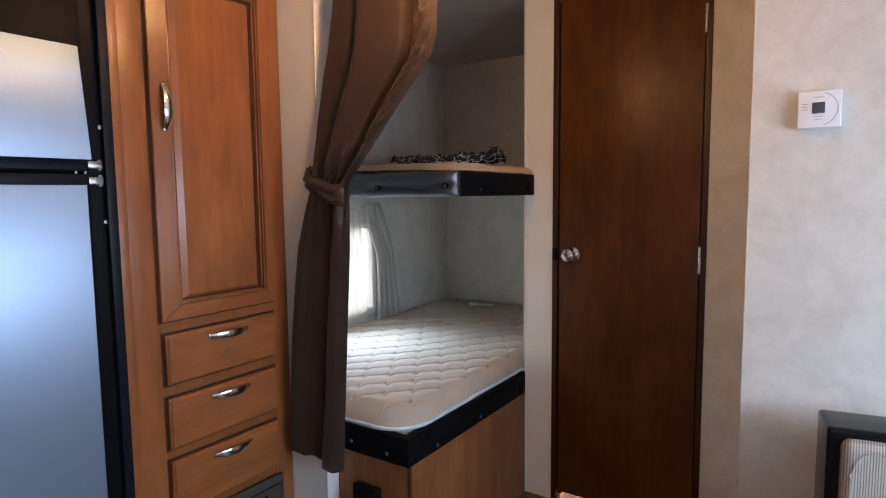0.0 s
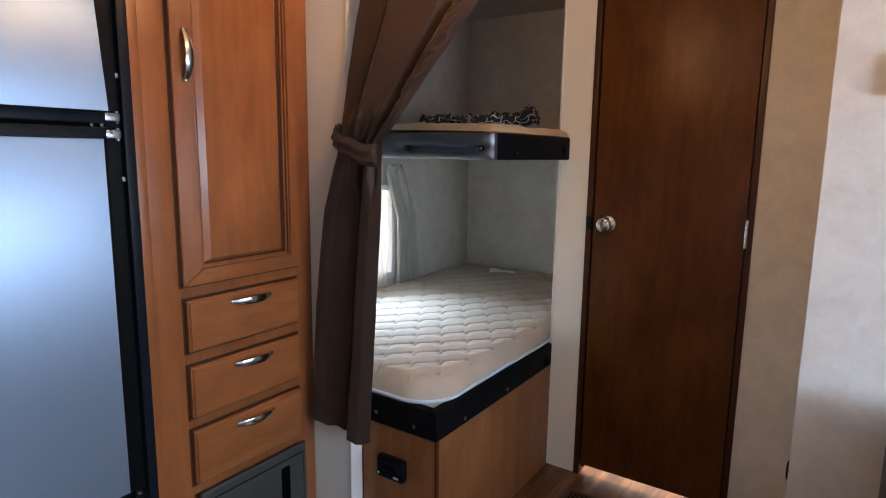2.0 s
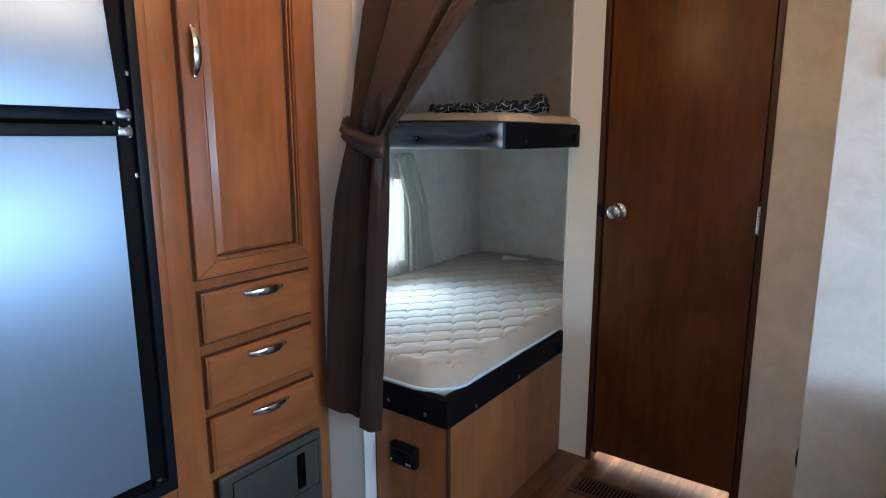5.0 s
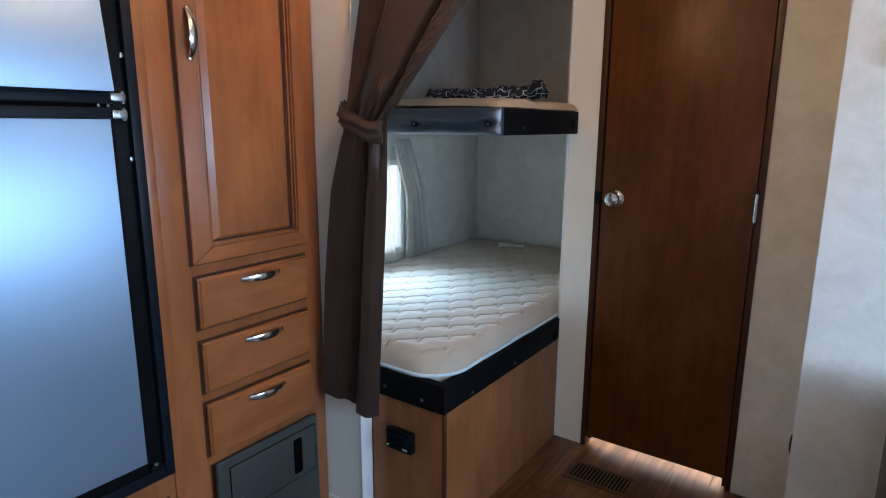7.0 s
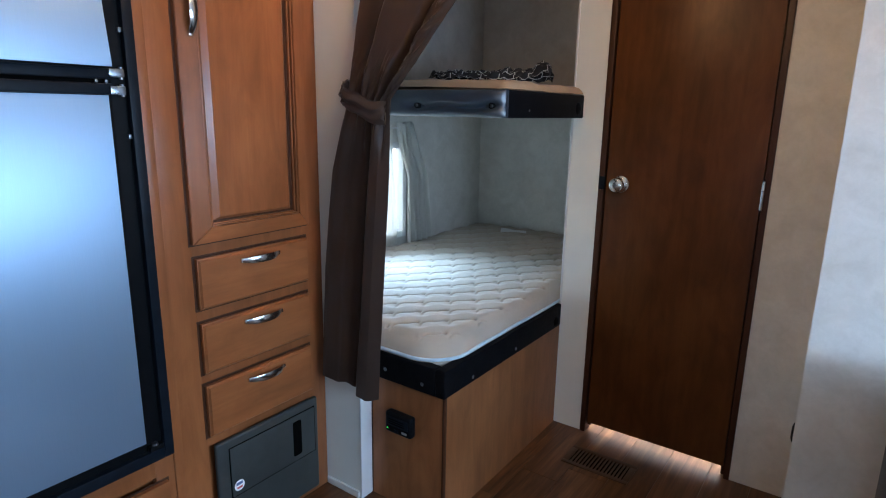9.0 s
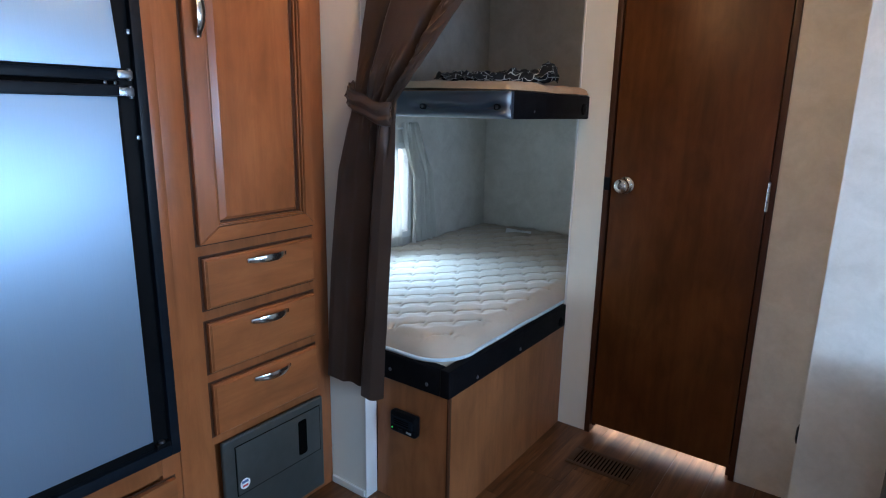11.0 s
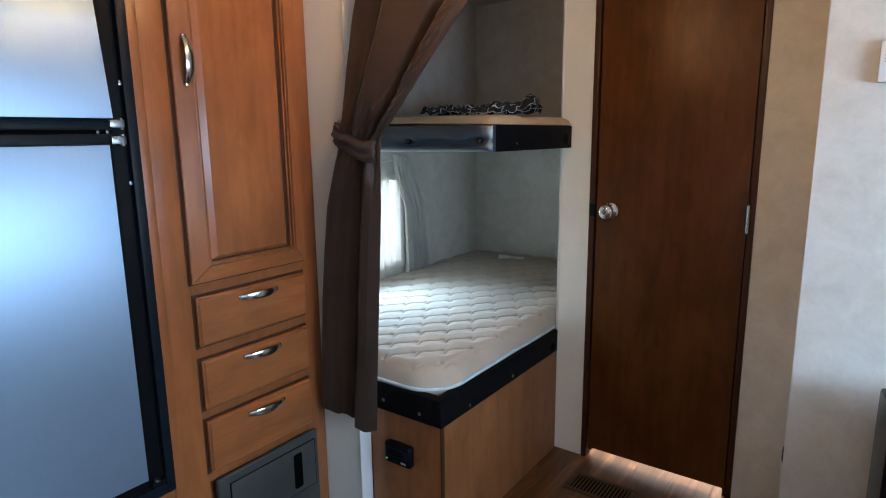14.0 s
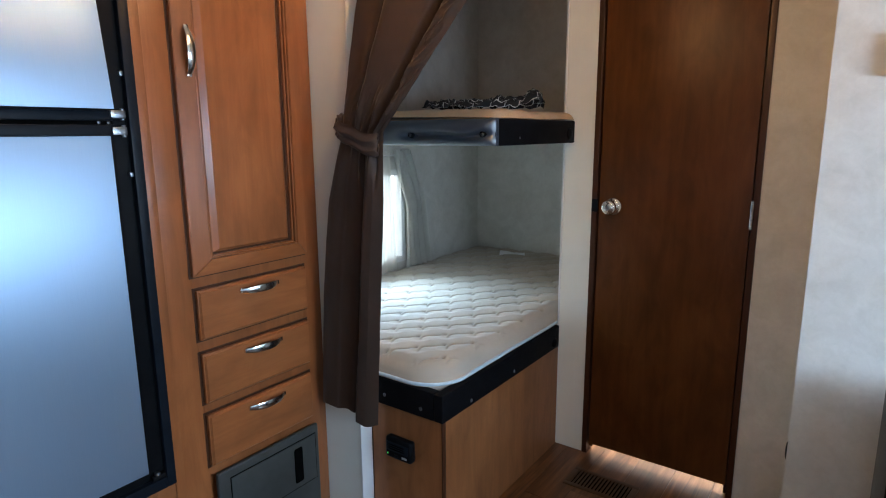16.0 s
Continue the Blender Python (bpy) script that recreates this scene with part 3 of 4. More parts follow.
# ---------------------------------------------------------------- kitchen: refrigerator and the cabinet round it
FR0, FR1 = 0.165, 0.774
fridge = thing("refrigerator", (-1.74, 0.47, 0.39), "two-door black-trimmed refrigerator with brushed silver panels", "refrigerator")
part("body", box(XW + 0.02, FACE - 0.012, FR0 + 0.02, FR1 - 0.02, 0.40, 1.755), "black", fridge)
bm = bmesh.new()
frame_ring(bm, FACE - 0.010, FACE + 0.012, FR0, FR1, 0.388, 1.775, 0.024, 0.024, 0.030, 0.024, 0.003)
part("trim_frame", bm, "blackgloss", fridge, "dark slate-black edge trim")
part("recess", box(FACE - 0.012, FACE - 0.004, FR0 + 0.024, FR1 - 0.024, 0.418, 1.751), "black", fridge)
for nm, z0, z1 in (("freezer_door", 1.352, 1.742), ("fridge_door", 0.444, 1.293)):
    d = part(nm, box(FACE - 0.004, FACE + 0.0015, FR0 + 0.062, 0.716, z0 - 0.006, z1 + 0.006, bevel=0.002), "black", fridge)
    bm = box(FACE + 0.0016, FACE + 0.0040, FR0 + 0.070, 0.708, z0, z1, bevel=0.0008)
    if nm == "freezer_door":                           # lean added to the freezer panel so it reflects ceiling and lamp, not window
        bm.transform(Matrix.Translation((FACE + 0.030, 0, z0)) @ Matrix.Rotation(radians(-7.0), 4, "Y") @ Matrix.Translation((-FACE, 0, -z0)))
    part("panel", bm, "fridge", d, "brushed silver door panel tinted with sky blue")
bm = box(FACE - 0.004, FACE + 0.011, FR0 + 0.03, 0.716, 1.327, 1.349, bevel=0.003)
part("handle_rail", bm, "blackgloss", fridge, "black horizontal handle rail")
part("handle_rail", box(FACE - 0.004, FACE + 0.011, FR0 + 0.03, 0.716, 1.2945, 1.318, bevel=0.003), "blackgloss", fridge)
part("handle_rail_gap", box(FACE - 0.004, FACE + 0.003, FR0 + 0.03, 0.716, 1.318, 1.327), "dark", fridge)
for z0, z1 in ((1.332, 1.350), (1.294, 1.313)):
    hg = part("hinge", box(FACE - 0.003, FACE + 0.016, 0.708, 0.742, z0, z1, bevel=0.003), "steel", fridge, "bright steel door hinge")
    part("pin", cyl(bmesh.new(), (FACE + 0.008, 0.737, z0 - 0.004), (FACE + 0.008, 0.737, z1 + 0.004), 0.004, seg=12), "steel", hg)
for y in (0.682, 0.703):
    part("screw", lathe(bmesh.new(), (FACE + 0.0105, y, 1.3225), (1, 0, 0), [(0, 0), (0.0003, 0.004), (0.002, 0.0034), (0.0026, 0)], 12), "screw", fridge)
for z in (1.433, 1.203):
    part("screw", box(FACE - 0.003, FACE + 0.006, 0.742, 0.7495, z - 0.005, z + 0.005, bevel=0.001), "steel", fridge)
bh = part("bottom_hinge", box(FACE - 0.003, FACE + 0.014, 0.712, 0.748, 0.419, 0.433, bevel=0.004), "black", fridge)
part("pin", lathe(bmesh.new(), (FACE + 0.006, 0.728, 0.433), (0, 0, 1), [(0, 0.0), (0.0002, 0.008), (0.006, 0.007), (0.008, 0.0)], 14), "steel", bh)

base = thing("refrigerator_base_cabinet", (-1.74, 0.47, 0), "low reddish-brown wooden cabinet under the refrigerator", "cabinet")
bm = bmesh.new()
frame_ring(bm, FACE - 0.02, FACE, 0.10, PY0 - 0.001, 0.0, 0.387, 0.05, 0.05, 0.06, 0.05, 0.0015)
part("face_frame", bm, "cabinet", base)
part("carcass", box(XW + 0.002, FACE - 0.02, 0.10, PY0 - 0.001, 0.0, 0.386), "cabinet", base)
bd = part("door", box(FACE + 0.001, FACE + 0.016, 0.14, 0.752, 0.05, 0.320, bevel=0.003), "drawer", base)
part("reveal", box(FACE, FACE + 0.001, 0.135, 0.757, 0.045, 0.325), "groove", base)
top = thing("refrigerator_top_cabinet", (-1.74, 0.47, 1.777), "reddish-brown wooden cabinet above the refrigerator", "cabinet")
part("carcass", box(XW + 0.002, FACE, 0.10, PY0 - 0.001, 1.777, ZC - 0.002, bevel=0.0015), "cabinet", top)
part("door", box(FACE + 0.001, FACE + 0.018, 0.15, 0.74, 1.80, 1.99, bevel=0.003), "drawer", top)

# ---------------------------------------------------------------- lower bunk
BX, BY = -1.036, 1.370                                # free corner of the base
bunk = thing("lower_bunk", ((XW + BX) / 2, (BY + YN) / 2, 0), "built-in lower bunk with brown wood base and black vinyl edge rail", "bunk bed")
part("end_panel", box(-1.323, BX - 0.004, BY, BY + 0.015, 0.0, 0.437), "boxply", bunk)
part("side_panel", box(BX - 0.016, BX, BY + 0.016, DOOR_Y - 0.006, 0.0, 0.437), "boxply", bunk)
part("corner_strip", box(BX - 0.0035, BX + 0.001, BY - 0.002, BY + 0.0155, 0.0, 0.437, bevel=0.001), "jamb", bunk, "thin dark corner strip")
part("platform", box(XW + 0.002, BX - 0.018, BY + 0.016, YN - 0.002, 0.40, 0.45), "boxply", bunk)
rail = part("side_rail", box(BX - 0.030, BX + 0.005, BY - 0.006, DOOR_Y - 0.010, 0.434, 0.524, bevel=0.005, seg=3), "vinyl", bunk, "black vinyl-wrapped edge rail")
rail_end = part("end_rail", box(-1.322, BX - 0.0302, BY - 0.006, BY + 0.028, 0.434, 0.524, bevel=0.005, seg=3), "vinyl", bunk, "black vinyl-wrapped edge rail")
SCREW = [(0, 0.0), (0.0002, 0.0065), (0.002, 0.005), (0.003, 0)]
for y, z in ((1.52, 0.452), (1.80, 0.455)):
    part("screw", lathe(bmesh.new(), (BX + 0.005, y, z), (1, 0, 0), SCREW, 14), "screw", rail)
for x, z in ((-1.115, 0.462), (-1.262, 0.47)):
    part("screw", lathe(bmesh.new(), (x, BY - 0.006, z), (0, -1, 0), SCREW, 14), "screw", rail_end)
part("corner_cap", lathe(bmesh.new(), (BX + 0.005, 2.13, 0.462), (1, 0, 0), [(0, 0.0), (0.0003, 0.019), (0.006, 0.017), (0.010, 0.008), (0.0105, 0)], 18), "vinyl", rail)

# mattress with a quilted top
MX0, MX1, MY0, MY1, MZ0, MZ1 = XW + 0.004, -1.050, 1.376, YN - 0.006, 0.455, 0.597
UU, VV = Vector((0.76, 0.65)).normalized(), Vector((0.75, -0.66)).normalized()
PU, PV = 0.096, 0.100


# one stitch, in metres along (u) and across (v) the rows: a hook, then a shallow wave
STITCH = [(0.000, 0.034), (0.005, 0.016), (0.016, 0.004), (0.032, -0.001), (0.060, 0.003), (0.090, -0.001)]


def stitch_distance(pu, pv):
    best = 1.0
    for (ax, ay), (bx, by) in zip(STITCH, STITCH[1:]):
        dx, dy = bx - ax, by - ay
        t = max(0.0, min(1.0, ((pu - ax) * dx + (pv - ay) * dy) / (dx * dx + dy * dy)))
        d = (pu - ax - t * dx) ** 2 + (pv - ay - t * dy) ** 2
        if d < best:
            best = d
    return math.sqrt(best)


def quilt(x, y):
    u, v = x * UU.x + y * UU.y, x * VV.x + y * VV.y
    low = math.floor(v / PV)
    d, pit = 1.0, 0.0
    for row in (low, low + 1):
        w = u + 0.125 * row * PU
        cell = math.floor(w / PU)
        pv = v - row * PV
        for c in ((cell, cell + 1) if w / PU - cell > 0.5 else (cell - 1, cell)):
            pu = w - c * PU
            d = min(d, stitch_distance(pu, pv))
            pit = max(pit, math.exp(-(((pu - 0.090) / 0.008) ** 2 + (pv / 0.008) ** 2)))
    return 0.0092 * min(1.0, d / 0.040) ** 0.75 - 0.0058 * math.exp(-((d / 0.0032) ** 2)) - 0.0085 * pit


def rounded(x, y):
    """Distance inside the rounded outline of the mattress, corner radius 0.13 at the free corner."""
    r = 0.13
    dx, dy = MX1 - x, y - MY0
    if dx < r and dy < r:
        return r - math.hypot(r - dx, r - dy)
    return min(dx, dy, x - MX0 + 0.02, MY1 - y + 0.02)


mattress = thing("lower_mattress", ((MX0 + MX1) / 2, (MY0 + MY1) / 2, 0.45), "tan quilted foam mattress with pale blue piping on the lower bunk", "mattress")
NX, NY = 300, 520


def top_point(u, v):
    x, y = MX0 + (MX1 - MX0) * u, MY0 + (MY1 - MY0) * v
    # pull the free corner in to its radius
    r = 0.13
    dx, dy = MX1 - x, y - MY0
    if dx < r and dy < r:
        m = max(r - dx, r - dy)
        h = math.hypot(r - dx, r - dy)
        if h > 1e-6:
            x, y = MX1 - r + (r - dx) * m / h, MY0 + r - (r - dy) * m / h
    d = max(0.0, rounded(x, y))
    edge = min(1.0, d / 0.062)
    z = MZ1 - 0.066 * (1 - math.sqrt(max(0.0, 1 - (1 - edge) ** 2.6)))
    q = quilt(x, y) * min(1.0, max(0.0, (d - 0.018) / 0.020))
    sag = 0.006 * noise.noise((x * 3, y * 3, 0.3)) + 0.016 * min(1.0, max(0.0, (y - 1.9) / 1.0))
    return (x, y, z + q + sag)


bm = bmesh.new()
sheet(bm, top_point, NX, NY)
part("quilted_top", bm, "mattress", mattress, angle=80)


def outline(inset, n_arc=10):
    r = 0.13 - inset
    pts = [(MX0, MY0 + inset)]
    cx, cy = MX1 - 0.13, MY0 + 0.13
    for i in range(n_arc + 1):
        a = -math.pi / 2 + math.pi / 2 * i / n_arc
        pts.append((cx + r * math.cos(a), cy + r * math.sin(a)))
    pts.append((MX1 - inset, MY1))
    return pts


def wall_strip(bm, pts, z0, z1, bulge):
    rows = []
    for k in range(5):
        s = k / 4
        o = bulge * math.sin(math.pi * s)
        rows.append([bm.verts.new((x + (o if x > MX0 + 0.1 else 0), y - (o if y < MY0 + 0.2 else 0), z0 + (z1 - z0) * s)) for x, y in pts])
    for a, b in zip(rows, rows[1:]):
        for i in range(len(pts) - 1):
            bm.faces.new((a[i], a[i + 1], b[i + 1], b[i]))


bm = bmesh.new()
wall_strip(bm, outline(0.0), MZ0, MZ1 - 0.065, 0.003)
part("side_band", bm, "mattress", mattress, angle=80)
pts = outline(-0.003, 16)
dense = []
for (xa, ya), (xb, yb) in zip(pts, pts[1:]):
    n = max(1, int(math.hypot(xb - xa, yb - ya) / 0.03))
    dense += [(xa + (xb - xa) * i / n, ya + (yb - ya) * i / n) for i in range(n)]
part("piping", tube(bmesh.new(), [(x, y, MZ1 - 0.064 + 0.004 * noise.noise((x * 6, y * 6, 1))) for x, y in dense], 0.0055, 8), "piping", mattress, "pale blue piped edge", angle=80)

tag = thing("paper_tag", (-1.65, 2.93, 0.60), "small white paper tag lying on the mattress", "tag")
bm = bmesh.new()
sheet(bm, lambda u, v: (-1.69 + 0.125 * u - 0.03 * v, 2.81 + 0.06 * v + 0.06 * u, 0.630 + 0.008 * v + 0.006 * math.sin(3 * u + 2 * v)), 10, 6)
bmesh.ops.solidify(bm, geom=bm.faces[:], thickness=0.0006)
part("sheet", bm, "paper", tag)
part("print_bar", box(-1.65, -1.62, 2.86, 2.872, 0.6425, 0.6431), "printgrey", tag)

# gas detector on the bunk end
gd = thing("gas_detector", (-1.193, BY, 0.305), "small black gas detector with green light on the bunk base", "gas detector")
GY = BY
body = part("housing", box(-1.245, -1.140, GY - 0.030, GY - 0.0005, 0.272, 0.344, bevel=0.012, seg=4), "black", gd)
part("front_grille", box(-1.236, -1.150, GY - 0.0325, GY - 0.0301, 0.300, 0.330, bevel=0.001), "blackgloss", body)
for i in range(3):
    part("slot", box(-1.225, -1.165, GY - 0.0332, GY - 0.0326, 0.307 + i * 0.007, 0.310 + i * 0.007), "dark", body)
part("green_light", lathe(bmesh.new(), (-1.233, GY - 0.030, 0.288), (0, -1, 0), [(0, 0), (0.0002, 0.0028), (0.002, 0.002), (0.0024, 0)], 12), "led", gd)
part("print_bar", box(-1.175, -1.155, GY - 0.0308, GY - 0.0301, 0.284, 0.291), "printgrey", gd)
part("button", box(-1.205, -1.190, GY - 0.0325, GY - 0.030, 0.281, 0.291, bevel=0.001), "blackgloss", gd)

# ---------------------------------------------------------------- upper bunk
UX, UY, UZ0, UZ1 = -0.995, 1.583, 1.254, 1.336
ub = thing("upper_bunk", ((XW + UX) / 2, (UY + YN) / 2, UZ0), "built-in upper bunk with padded black vinyl edge", "bunk bed")
part("platform", box(XW + 0.002, UX - 0.032, UY + 0.03, YN - 0.002, UZ0 + 0.004, UZ0 + 0.045), "ceil", ub, "pale panel underside")


def padded(bm, x0, x1, y_front, y_back, z0, z1):
    """Vinyl pad on the end board: swells between the edges, pinched along the two fixing screws."""
    sx = (-1.318, -1.038)
    zs = (z0 + z1) / 2 - 0.006

    def f(u, v):
        x, z = x0 + (x1 - x0) * u, z0 + (z1 - z0) * v
        e = min(1.0, min(u, 1 - u) * (x1 - x0) / 0.02, min(v, 1 - v) * (z1 - z0) / 0.02)
        p = 0.010 * math.sqrt(max(0.0, 1 - (1 - e) ** 2)) + 0.014 * math.sqrt(max(0.0, 1 - (2 * v - 1) ** 2)) * min(1.0, min(u, 1 - u) * (x1 - x0) / 0.03)
        for s in sx:
            p -= 0.020 * math.exp(-(((x - s) / 0.030) ** 2 + ((z - zs) / 0.012) ** 2))
        between = 1.0 / (1 + math.exp(-(x - sx[0]) * 120)) / (1 + math.exp((x - sx[1]) * 120))
        sagline = zs - 0.006 * math.sin(math.pi * min(1, max(0, (x - sx[0]) / (sx[1] - sx[0])))) + 0.004 * math.sin(x * 30)
        p -= 0.017 * between * math.exp(-((z - sagline) / 0.009) ** 2)
        p += 0.0025 * noise.noise((x * 12, z * 40, 2.0))
        return (x, y_front - p, z)
    sheet(bm, f, 120, 26)
    add_box(bm, x0, x1, y_front, y_back, z0, z1)


bm = bmesh.new()
padded(bm, -1.75, UX, UY + 0.014, UY + 0.030, UZ0, UZ1)
front = part("end_pad", bm, "padvinyl", ub, "padded black vinyl edge pinched by two screws", angle=70)
for x in (-1.318, -1.038):
    part("screw_cup", lathe(bmesh.new(), (x, UY + 0.012, 1.2885), (0, -1, 0), [(0, 0), (0.0003, 0.013), (0.005, 0.0115), (0.007, 0.006), (0.0072, 0)], 18), "black", front)
    part("screw", lathe(bmesh.new(), (x, UY + 0.004, 1.2885), (0, -1, 0), [(0, 0), (0.0003, 0.006), (0.002, 0.0045), (0.003, 0)], 14), "screw", front)
side = part("side_board", box(UX - 0.030, UX, UY + 0.012, DOOR_Y - 0.008, UZ0, UZ1, bevel=0.006, seg=3), "vinyl", ub, "black vinyl-wrapped side board")
part("screw", lathe(bmesh.new(), (UX, 1.745, 1.277), (1, 0, 0), [(0, 0), (0.0002, 0.004), (0.0018, 0.003), (0.0022, 0)], 12), "screw", side)
part("corner_cap", lathe(bmesh.new(), (UX, 2.125, 1.288), (1, 0, 0), [(0, 0), (0.0003, 0.022), (0.006, 0.019), (0.009, 0.008), (0.0095, 0)], 18), "vinyl", side)

um = thing("upper_mattress", (-1.5, 2.3, UZ1), "thin tan foam mattress on the upper bunk", "mattress")


def um_pt(u, v):
    x, y = XW + 0.004 + (UX - 0.008 - XW - 0.004) * u, UY + 0.017 + (YN - 0.006 - UY - 0.017) * v
    d = min(UX - 0.006 - x, y - UY - 0.015)
    e = min(1.0, max(0.0, d) / 0.04)
    z = 1.374 - 0.010 * u ** 3 - 0.036 * (1 - math.sqrt(max(0, 1 - (1 - e) ** 2)))
    return (x, y, z + (0.15 + 0.85 * e) * (0.008 * noise.noise((x * 6, y * 6, 5.0)) + 0.005 * noise.noise((x * 15, y * 15, 5.0)) + 0.0025 * noise.noise((x * 40, y * 40, 3.0))))


bm = bmesh.new()
sheet(bm, um_pt, 100, 150)
part("top", bm, "foam", um, angle=80)
part("core", box(XW + 0.006, UX - 0.044, UY + 0.044, YN - 0.008, UZ0 + 0.046, 1.340), "foam", um)

# crumpled printed cloth on the upper mattress
cloth = thing("crumpled_cloth", (-1.22, 1.95, 1.39), "crumpled black cloth with white line print on the upper mattress", "cloth")


def cloth_pt(u, v):
    ax, ay = -1.42 + 0.35 * u, 1.78 + 0.26 * u
    x, y = ax - 0.07 * v + 0.02 * noise.noise((u * 6, v * 4, 1)), ay + 0.16 * v + 0.02 * noise.noise((u * 6, v * 4, 3))
    h = 0.038 * math.sin(math.pi * min(1, max(0, v))) ** 0.6 * (0.25 + 0.75 * u ** 0.8)
    h += 0.020 * abs(noise.noise((u * 9, v * 5, 7))) + 0.012 * noise.noise((u * 22, v * 12, 9))
    if u > 0.85:
        h += 0.03 * math.sin((u - 0.85) / 0.15 * math.pi) * (1 - v)
    return (x, y, 1.383 + max(0.0, 1.1 * h))


bm = bmesh.new()
g = sheet(bm, cloth_pt, 70, 30, uv=True)
layer = bm.loops.layers.uv.verify()
for f in bm.faces:
    for lp in f.loops:
        lp[layer].uv = (lp[layer].uv.x * 0.62, lp[layer].uv.y * 0.32)
part("fabric", bm, "print", cloth, angle=80)

# ---------------------------------------------------------------- bunk window and its small curtain
win = thing("window_1", (XW, (BW[0] + BW[1]) / 2, BW[2]), "small window beside the lower bunk with bright daylight", "window", kind="structure")
bm = bmesh.new()
frame_ring(bm, XW - 0.045, XW + 0.008, BW[0] - 0.018, BW[1] + 0.018, BW[2] - 0.018, BW[3] + 0.018, 0.030, 0.030, 0.030, 0.030, 0.004)
part("window_frame", bm, "trim", win)
pane = part("pane", box(XW - 0.030, XW - 0.026, BW[0] + 0.012, BW[1] - 0.012, BW[2] + 0.012, BW[3] - 0.012), "glass", win)
pane.visible_shadow = False
fixed("backdrop_west", box(XW - 0.62, XW - 0.60, 0.6, 3.4, -0.2, 2.2), "outdoors", "bright overcast daylight outside the bunk window", "backdrop")


def gathered(x0, y0, y1, z0, z1, folds, amp, pinch):
    def f(u, v):
        s = 1 - pinch * math.exp(-((v - 0.93) / 0.10) ** 2)
        mid = y1 - (y1 - y0) * 0.35
        y = mid + (y0 + (y1 - y0) * u - mid) * (s + 0.18 * (1 - v))
        a = amp * (0.6 + 0.4 * (1 - v))
        x = x0 + a * math.sin(u * folds * 2 * math.pi + 0.6 * math.sin(v * 5)) + 0.004 * noise.noise((u * 8, v * 5, 2))
        z = z0 + (z1 - z0) * v + 0.006 * math.sin(u * folds * 2 * math.pi) * (1 if v > 0.97 else 0)
        return (x, y, z)
    return f


def flared(u, v):
    """Pleated header drawn together at the rod, falling open towards the sill."""
    open_ = (1 - v) ** 0.8
    lean = 2.268 + 0.075 * min(1.0, (1 - v) / 0.45) ** 1.3
    width = 0.118 + 0.075 * open_
    head = max(0.0, (v - 0.93) / 0.07)
    ph = u * 2 * math.pi
    fold = 0.019 * (0.55 + 0.45 * open_) * math.sin(4.2 * ph + 0.8 * math.sin(v * 4)) + 0.006 * v * math.sin(9 * ph)
    y = lean + width * u + 0.006 * math.sin(ph * 3 + v * 6) * v
    x = XW + 0.030 + fold + 0.006 * head * math.sin(11 * ph) + 0.004 * noise.noise((u * 6, v * 6, 2))
    return (x, y, 0.612 + 0.600 * v + 0.006 * head * math.sin(11 * ph))


wc = thing("window_curtain", (XW + 0.03, 2.36, 1.20), "gathered cream fabric curtain at the bunk window", "curtain")
bm = bmesh.new()
sheet(bm, flared, 140, 60)
bmesh.ops.solidify(bm, geom=bm.faces[:], thickness=0.0012)
part("gathered_panel", bm, "drapecream", wc, angle=80)
bm = bmesh.new()
sheet(bm, gathered(XW + 0.022, 1.72, 2.245, 0.615, 1.205, 12, 0.006, 0.0), 160, 20)
part("sheer_panel", bm, "sheer", wc, "thin backlit white panel", angle=80)
part("rod", cyl(bmesh.new(), (XW + 0.028, 1.68, 1.188), (XW + 0.028, 2.40, 1.188), 0.004, seg=10), "trim", wc)

# ---------------------------------------------------------------- brown bunk curtain, tied back
curt = thing("bunk_curtain", (-1.25, 1.28, 0.41), "long brown satin curtain tied back beside the bunks", "curtain")


def lerp_keys(z, keys):
    for (za, *a), (zb, *b) in zip(keys, keys[1:]):
        if z <= zb:
            s = (z - za) / (zb - za)
            return [p + (q - p) * s for p, q in zip(a, b)]
    return list(keys[-1][1:])


# height, x at the wall side, x at the free side, y at the wall side, y at the free side, fold depth
CK = [(0.405, -1.445, -1.208, 1.272, 1.288, 1.0), (0.80, -1.422, -1.180, 1.272, 1.288, 1.0), (1.10, -1.378, -1.163, 1.274, 1.290, 0.9),
      (1.235, -1.338, -1.163, 1.276, 1.290, 0.7), (1.30, -1.318, -1.158, 1.278, 1.292, 0.5), (1.36, -1.308, -1.098, 1.280, 1.300, 0.7),
      (1.50, -1.285, -0.996, 1.284, 1.335, 1.0), (1.63, -1.260, -0.902, 1.288, 1.370, 1.1), (1.68, -1.247, -0.890, 1.290, 1.378, 1.1), (2.02, -1.190, -0.885, 1.295, 1.380, 1.0)]


def bell(u, c, w):
    return math.exp(-((u - c) / w) ** 2)


def soft(u, c, w):
    """Smooth step from 0 to 1 round c."""
    return 1 / (1 + math.exp(-(u - c) / w))


def folds_upper(u):
    """Narrow turned-back edge, one broad flat panel, a deep valley, then the free flap."""
    return 0.040 * soft(u, 0.24, 0.030) - 0.014 * bell(u, 0.20, 0.05) - 0.046 * bell(u, 0.735, 0.034) + 0.010 * soft(u, 0.80, 0.03) - 0.012 * max(0.0, u - 0.9) / 0.1


